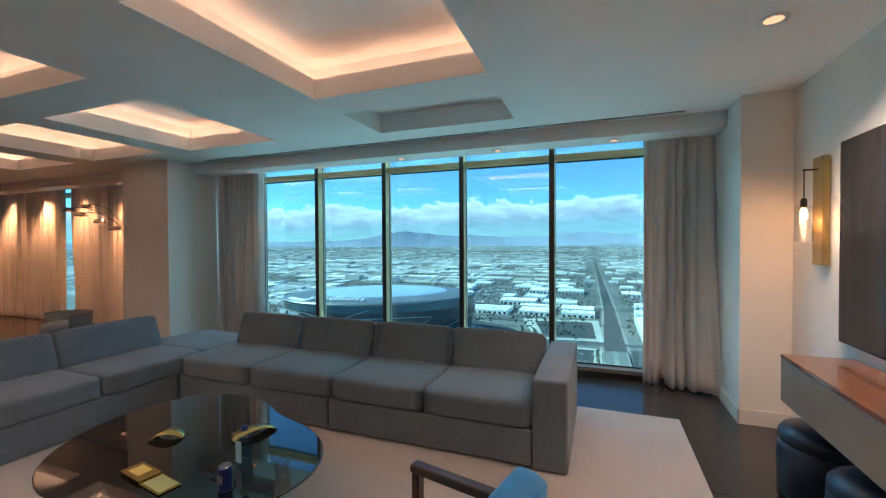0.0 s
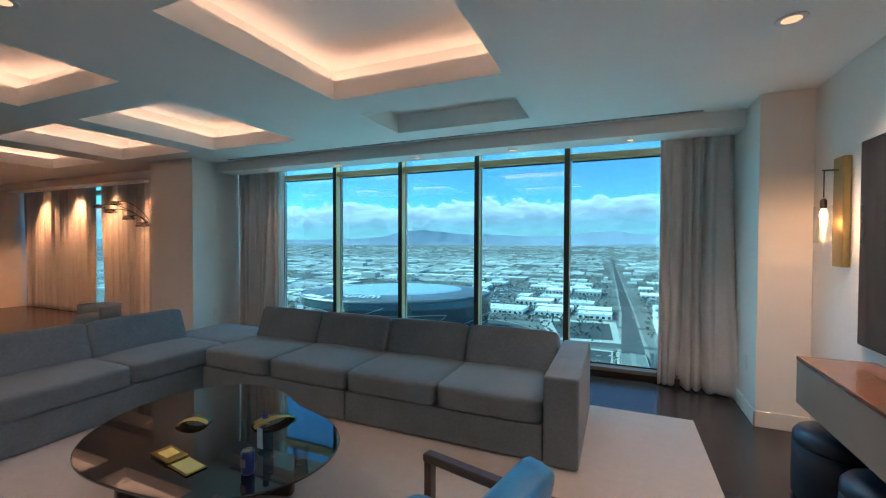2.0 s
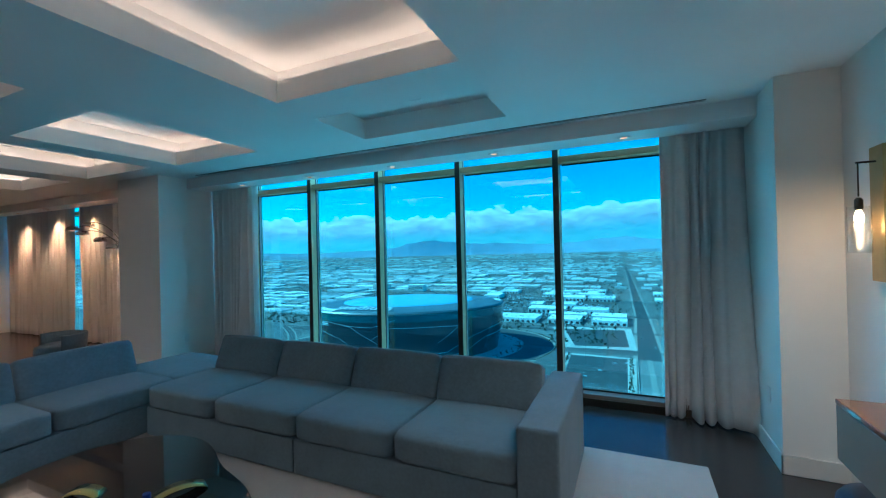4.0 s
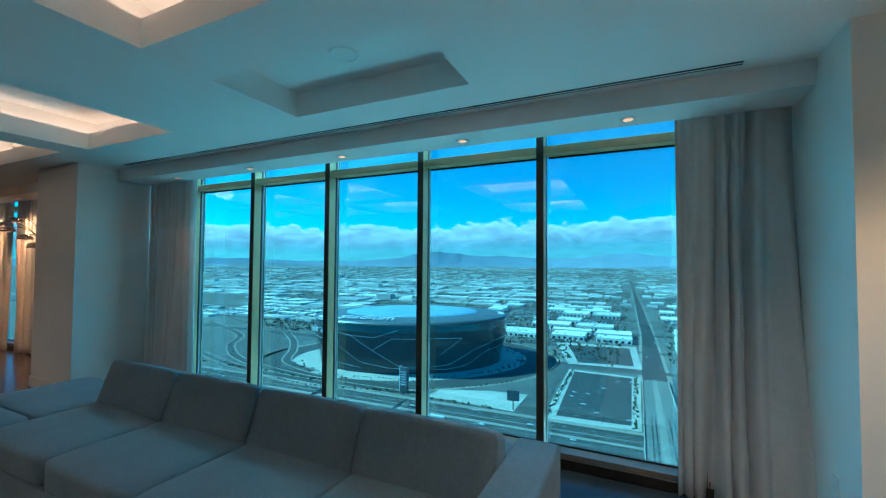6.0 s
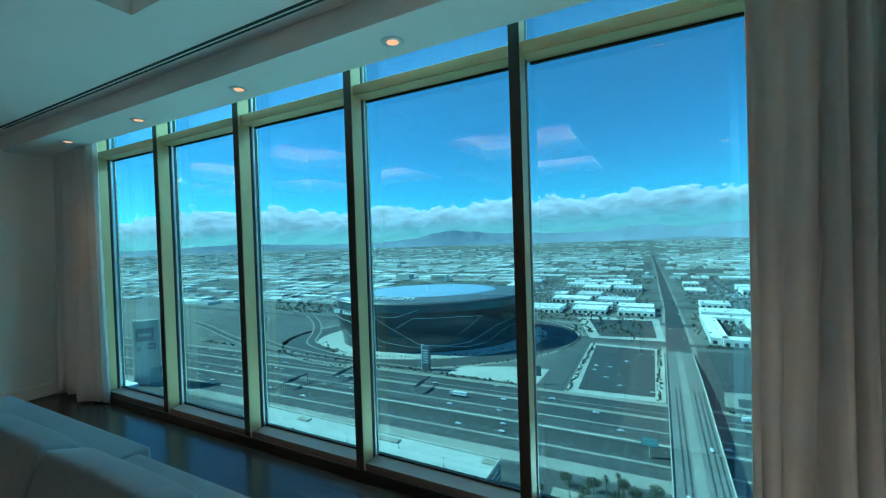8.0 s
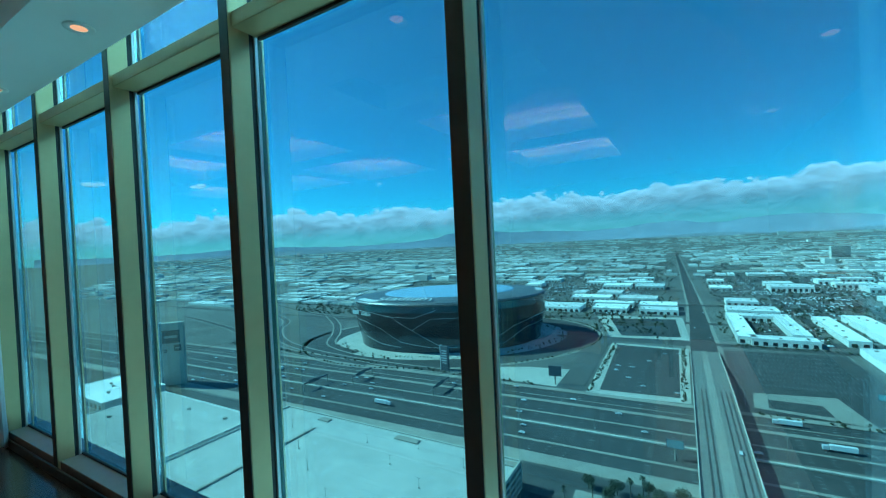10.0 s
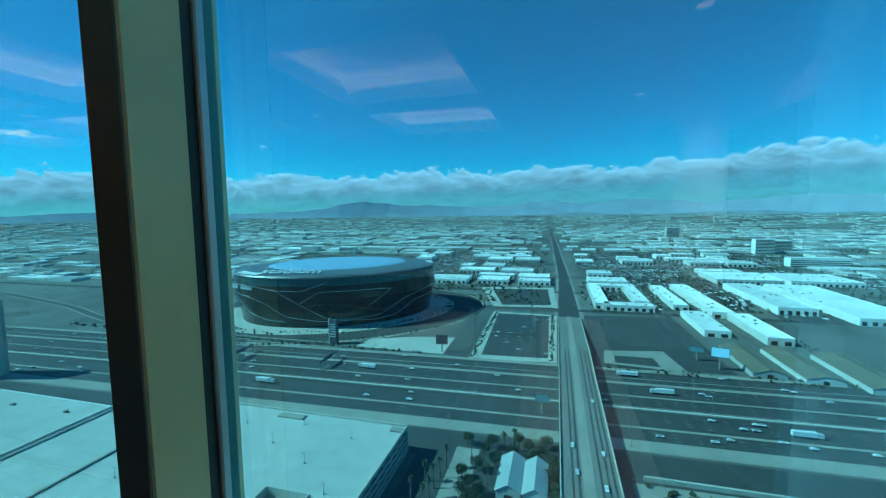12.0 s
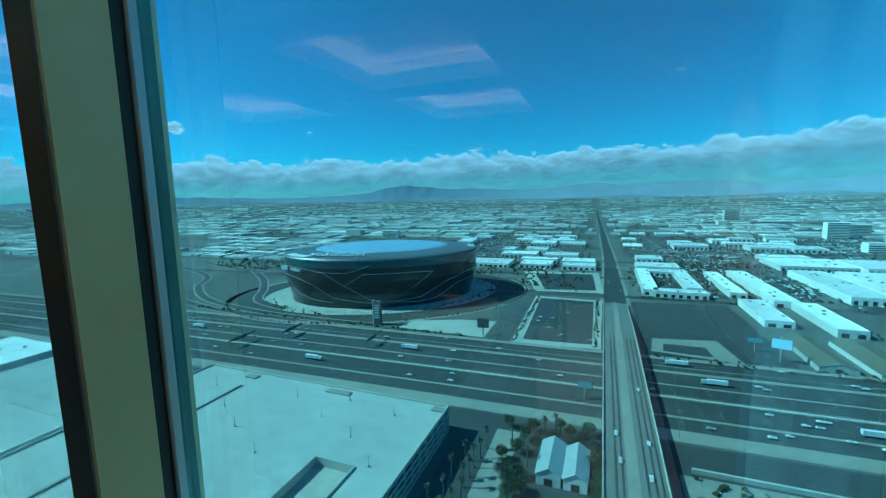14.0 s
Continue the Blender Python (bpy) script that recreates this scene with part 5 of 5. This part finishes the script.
arch_tray(-2.38, 2.30, 32, 0.19, 0.10, 0.035)
arch_tray(-1.92, 2.52, 66, 0.26, 0.10, 0.035)
box_ = thing("card_case", "open flat gold case with a pale green card", "case", at=(-2.02, 1.95, 0.4205), turn=-9)
part("base", boxm(-0.19, 0.0, -0.055, 0.055, 0, 0.02, 0.004, 1), M_GOLD, box_, "gold tray half")
part("lid", boxm(0.004, 0.19, -0.055, 0.055, 0, 0.008, 0.003, 1), M_GOLD, box_, "gold lid half")
M_CARD = mat("green_card", (0.30, 0.36, 0.16), 0.6)
part("card", boxm(0.02, 0.18, -0.045, 0.045, 0.008, 0.010), M_CARD, box_, "pale green card")
part("emblem", boxm(-0.15, -0.05, -0.035, 0.035, 0.02, 0.0215), mat("yellow_card", (0.55, 0.45, 0.12), 0.5), box_, "yellow printed card")

can = thing("drink_can", "blue drinks can with a silver lid on the table", "can", at=(-1.585, 2.02, 0.4205))
part("body", lathe(bmesh.new(), [(0.026, 0), (0.033, 0.008), (0.033, 0.108), (0.027, 0.118)], n=32), mat("blue_can", (0.01, 0.045, 0.20), 0.3, 0.5), can, smooth=True)
part("lid", lathe(bmesh.new(), [(0.027, 0.118), (0.0275, 0.121), (0.024, 0.1215), (0.023, 0.1185)], n=32), M_CHROME, can, "silver lid")
part("label_mark", boxm(-0.018, 0.018, -0.0345, -0.0325, 0.045, 0.085), mat("silver_print", (0.25, 0.27, 0.32), 0.4, 0.3), can)

bottle = thing("water_bottle", "clear square water bottle with a blue cap", "bottle", at=(-1.69, 2.235, 0.4205))
part("body", boxm(-0.033, 0.033, -0.033, 0.033, 0.0, 0.15, 0.012, 3), M_CLEAR, bottle, "clear plastic", True)
part("label", boxm(-0.028, 0.012, -0.0345, -0.0332, 0.02, 0.135), mat("blue_white_label", (0.30, 0.62, 0.78), 0.4), bottle, "pale blue printed label")
part("neck", lathe(bmesh.new(), [(0.03, 0.148), (0.022, 0.165), (0.014, 0.178), (0.014, 0.19)], n=24), M_CLEAR, bottle, smooth=True)
part("cap", lathe(bmesh.new(), [(0.0165, 0.184), (0.0165, 0.206), (0.0145, 0.208)], n=24), mat("blue_cap", (0.01, 0.05, 0.28), 0.4), bottle, "blue cap")
part("water", boxm(-0.03, 0.03, -0.03, 0.03, 0.004, 0.12, 0.01, 2), clear("water", (0.55, 0.80, 0.90), 1.33), bottle)

tumbler = thing("drinking_glass", "empty clear glass tumbler on the table", "glass", at=(-1.41, 2.21, 0.4205))
part("wall", lathe(bmesh.new(), [(0.033, 0.0), (0.043, 0.10), (0.041, 0.10), (0.031, 0.012)], n=36), M_CLEAR, tumbler, smooth=True)


# ---- lounge chair ----
def lounge_chair(x, y, turn):
    """Faces local -x; arms along x at both sides in y."""
    th = thing("lounge_chair", "dark walnut lounge chair with blue leather cushions", "armchair", at=(x, y, 0), turn=turn)
    for s in (-1, 1):
        part("armrest", boxm(-0.36, 0.36, s * 0.33 - 0.03, s * 0.33 + 0.03, 0.575, 0.615, 0.01, 2), M_WALNUT, th, "dark walnut armrest")
        part("front_leg", boxm(-0.355, -0.315, s * 0.33 - 0.025, s * 0.33 + 0.025, 0.0, 0.575, 0.006, 1), M_WALNUT, th)
        part("rear_leg", boxm(0.31, 0.35, s * 0.33 - 0.025, s * 0.33 + 0.025, 0.0, 0.575, 0.006, 1), M_WALNUT, th)
        part("side_rail", boxm(-0.315, 0.31, s * 0.33 - 0.018, s * 0.33 + 0.018, 0.26, 0.31, 0.006, 1), M_WALNUT, th)
    part("front_rail", boxm(-0.35, -0.32, -0.305, 0.305, 0.26, 0.31, 0.006, 1), M_WALNUT, th)
    part("rear_rail", boxm(0.31, 0.34, -0.305, 0.305, 0.26, 0.31, 0.006, 1), M_WALNUT, th)
    part("back_frame", boxm(0.315, 0.345, -0.302, 0.302, 0.54, 0.60, 0.006, 1), M_WALNUT, th)
    ob = part("seat_cushion", pillow(0.66, 0.585, 0.14, 8, 0.015), M_BLUE, th, "blue leather seat cushion", True)
    ob.matrix_basis = pose(-0.06, 0, 0.375, 0, 2, 0)
    ob = part("back_cushion", pillow(0.14, 0.585, 0.46, 7, 0.01), M_BLUE, th, "blue leather back cushion", True)
    ob.matrix_basis = pose(0.20, 0, 0.58, 0, 14, 0)
    return th


lounge_chair(-0.405, 1.845, -13)


# ---- east wall: console, screen, sconce, ottomans ----
cons = thing("wall_console", "long floating console with a reddish wood top", "console", at=(1.45, 2.6, 0.55))
part("body", boxm(-0.20, 0.198, -1.9, 1.32, 0.0, 0.285, 0.004, 1), M_CONS, cons, "warm grey lacquered body")
part("top", boxm(-0.202, 0.198, -1.902, 1.322, 0.2865, 0.312, 0.003, 1), M_TOP, cons, "glossy reddish wood top")
tv = thing("television", "large dark wall-mounted flat screen", "television", at=(1.62, 3.19, 1.61))
part("housing", boxm(-0.01, 0.029, -0.87, 0.87, -0.665, 0.665, 0.004, 1), M_DARK, tv)
part("screen", boxm(-0.014, -0.0102, -0.858, 0.858, -0.65, 0.655), M_SCREEN, tv, "dark glossy screen")

sconce = thing("wall_sconce", "brass wall sconce with a hanging bulb in clear glass", "wall lamp", at=(1.648, 4.345, 1.44))
part("back_plate", boxm(-0.045, 0.0, -0.075, 0.075, 0.0, 0.79, 0.003, 1), M_BRASS, sconce, "tall aged brass plate")
part("arm", tube(bmesh.new(), (-0.045, 0, 0.70), (-0.135, 0, 0.70), 0.006, n=12), M_BRONZE, sconce)
part("rod", tube(bmesh.new(), (-0.125, 0, 0.70), (-0.125, 0, 0.50), 0.004, n=10), M_BRONZE, sconce)
part("socket", lathe(bmesh.new(), [(0.012, 0.0), (0.02, 0.01), (0.02, 0.06), (0.01, 0.075)], (-0.125, 0, 0.42), 20), M_BRONZE, sconce, smooth=True)
part("bulb", lathe(bmesh.new(), [(0.006, 0.0), (0.02, 0.02), (0.024, 0.04), (0.015, 0.075), (0.01, 0.085)], (-0.125, 0, 0.335), 20), M_BULB, sconce, "glowing filament bulb", True)
part("glass_shade", lathe(bmesh.new(), [(0.055, 0.17), (0.055, 0.44), (0.053, 0.44), (0.053, 0.172)], (-0.125, 0, 0.0), 32), M_CLEAR, sconce, "clear glass cylinder", True)
glow_lamp = new("sconce_glow", bpy.data.lights.new("sconce_glow", "POINT"))
glow_lamp.data.energy, glow_lamp.data.color, glow_lamp.data.shadow_soft_size = 1.6, (1.0, 0.58, 0.28), 0.03
glow_lamp.location = (1.648 - 0.125, 4.345, 1.76)


def ottoman(x, y):
    th = thing("ottoman", "round navy leather ottoman under the console", "ottoman", "ottomans", (x, y, 0))
    part("body", lathe(bmesh.new(), [(0.20, 0.02), (0.225, 0.03), (0.228, 0.3), (0.225, 0.35), (0.218, 0.357), (0.02, 0.358)], n=40), M_NAVY, th, smooth=True)
    part("seat_pad", lathe(bmesh.new(), [(0.215, 0.359), (0.226, 0.368), (0.222, 0.41), (0.20, 0.44), (0.14, 0.455), (0.004, 0.46)], n=40), M_NAVY, th, "padded navy leather top", True)
    part("foot_ring", lathe(bmesh.new(), [(0.205, 0.0), (0.21, 0.004), (0.21, 0.0195), (0.19, 0.0195), (0.19, 0.0)], n=40), M_BRONZE, th)
    return th


ottoman(1.41, 3.74)
ottoman(1.41, 3.12)

# wall plates
for nm, x, y, z in (("east", 1.268, 5.16, 0.485), ("west", -5.978, 5.25, 0.43)):
    s = -1 if nm == "east" else 1
    th = thing("socket_plate", "small white wall socket plate", "socket", "socket plates", (x, y, z))
    part("plate", boxm(min(0, s * 0.006), max(0, s * 0.006), -0.036, 0.036, -0.058, 0.058, 0.002, 1), M_WHITE, th)

# arc floor lamp behind the west column
arc = thing("floor_lamp", "chrome five-arm arc floor lamp", "floor lamp", at=(-7.35, 5.22, 0))
part("base", lathe(bmesh.new(), [(0.17, 0), (0.17, 0.03), (0.02, 0.05)], n=32), M_CHROME, arc, smooth=True)
part("stem", tube(bmesh.new(), (0, 0, 0.04), (0, 0, 1.75), 0.014, n=12), M_CHROME, arc)
for x, z, y in ((-1.58, 2.27, -0.1), (-1.11, 2.32, -0.08), (-1.16, 2.17, -0.14), (-0.69, 2.04, -0.1), (-0.24, 1.91, -0.14)):
    pts = []
    for i in range(13):
        u = i / 12
        pts.append((x * u, y * u, 1.70 + (z - 1.70) * (1 - (1 - u) ** 2) + 0.05 * math.sin(math.pi * u)))
    arm = part("arm", sweep(pts, 0.006), M_BRONZE, arc, smooth=True)
    part("shade", lathe(bmesh.new(), [(0.02, 0.05), (0.07, 0.04), (0.10, 0.0), (0.095, -0.03), (0.085, -0.03)], (x, y, z - 0.03), 24), M_CHROME, arm, "round chrome lamp head", True)
    part("bulb", lathe(bmesh.new(), [(0.03, 0.0), (0.035, 0.01)], (x, y, z - 0.066), 16), M_LAMP, arm)

# curved lounge chair beyond the sofa
shell = thing("side_chair", "grey curved-back side chair by the far curtains", "chair", at=(-7.45, 4.3, 0))
bm = bmesh.new()
rows = []
for i in range(19):
    a = radians(-20 + 220 * i / 18)
    rows.append([bm.verts.new((0.30 * math.cos(a) * k, 0.30 * math.sin(a) * k, z)) for k, z in ((1.0, 0.26), (1.08, 0.58), (0.98, 0.59), (0.88, 0.30))])
for p, q in zip(rows, rows[1:]):
    for k in range(4):
        bm.faces.new((p[k], p[(k + 1) % 4], q[(k + 1) % 4], q[k]))
bm.faces.new(rows[0])
bm.faces.new(rows[-1][::-1])
part("backrest", bm, M_SOFA, shell, smooth=True)
part("seat", lathe(bmesh.new(), [(0.26, 0.28), (0.29, 0.32), (0.28, 0.42), (0.2, 0.45)], n=28), M_SOFA, shell, smooth=True)
for a in (45, 135, 225, 315):
    part("leg", tube(bmesh.new(), (0.22 * math.cos(radians(a)), 0.22 * math.sin(radians(a)), 0), (0.2 * math.cos(radians(a)), 0.2 * math.sin(radians(a)), 0.3), 0.012, 0.018, 10), M_WALNUT, shell)
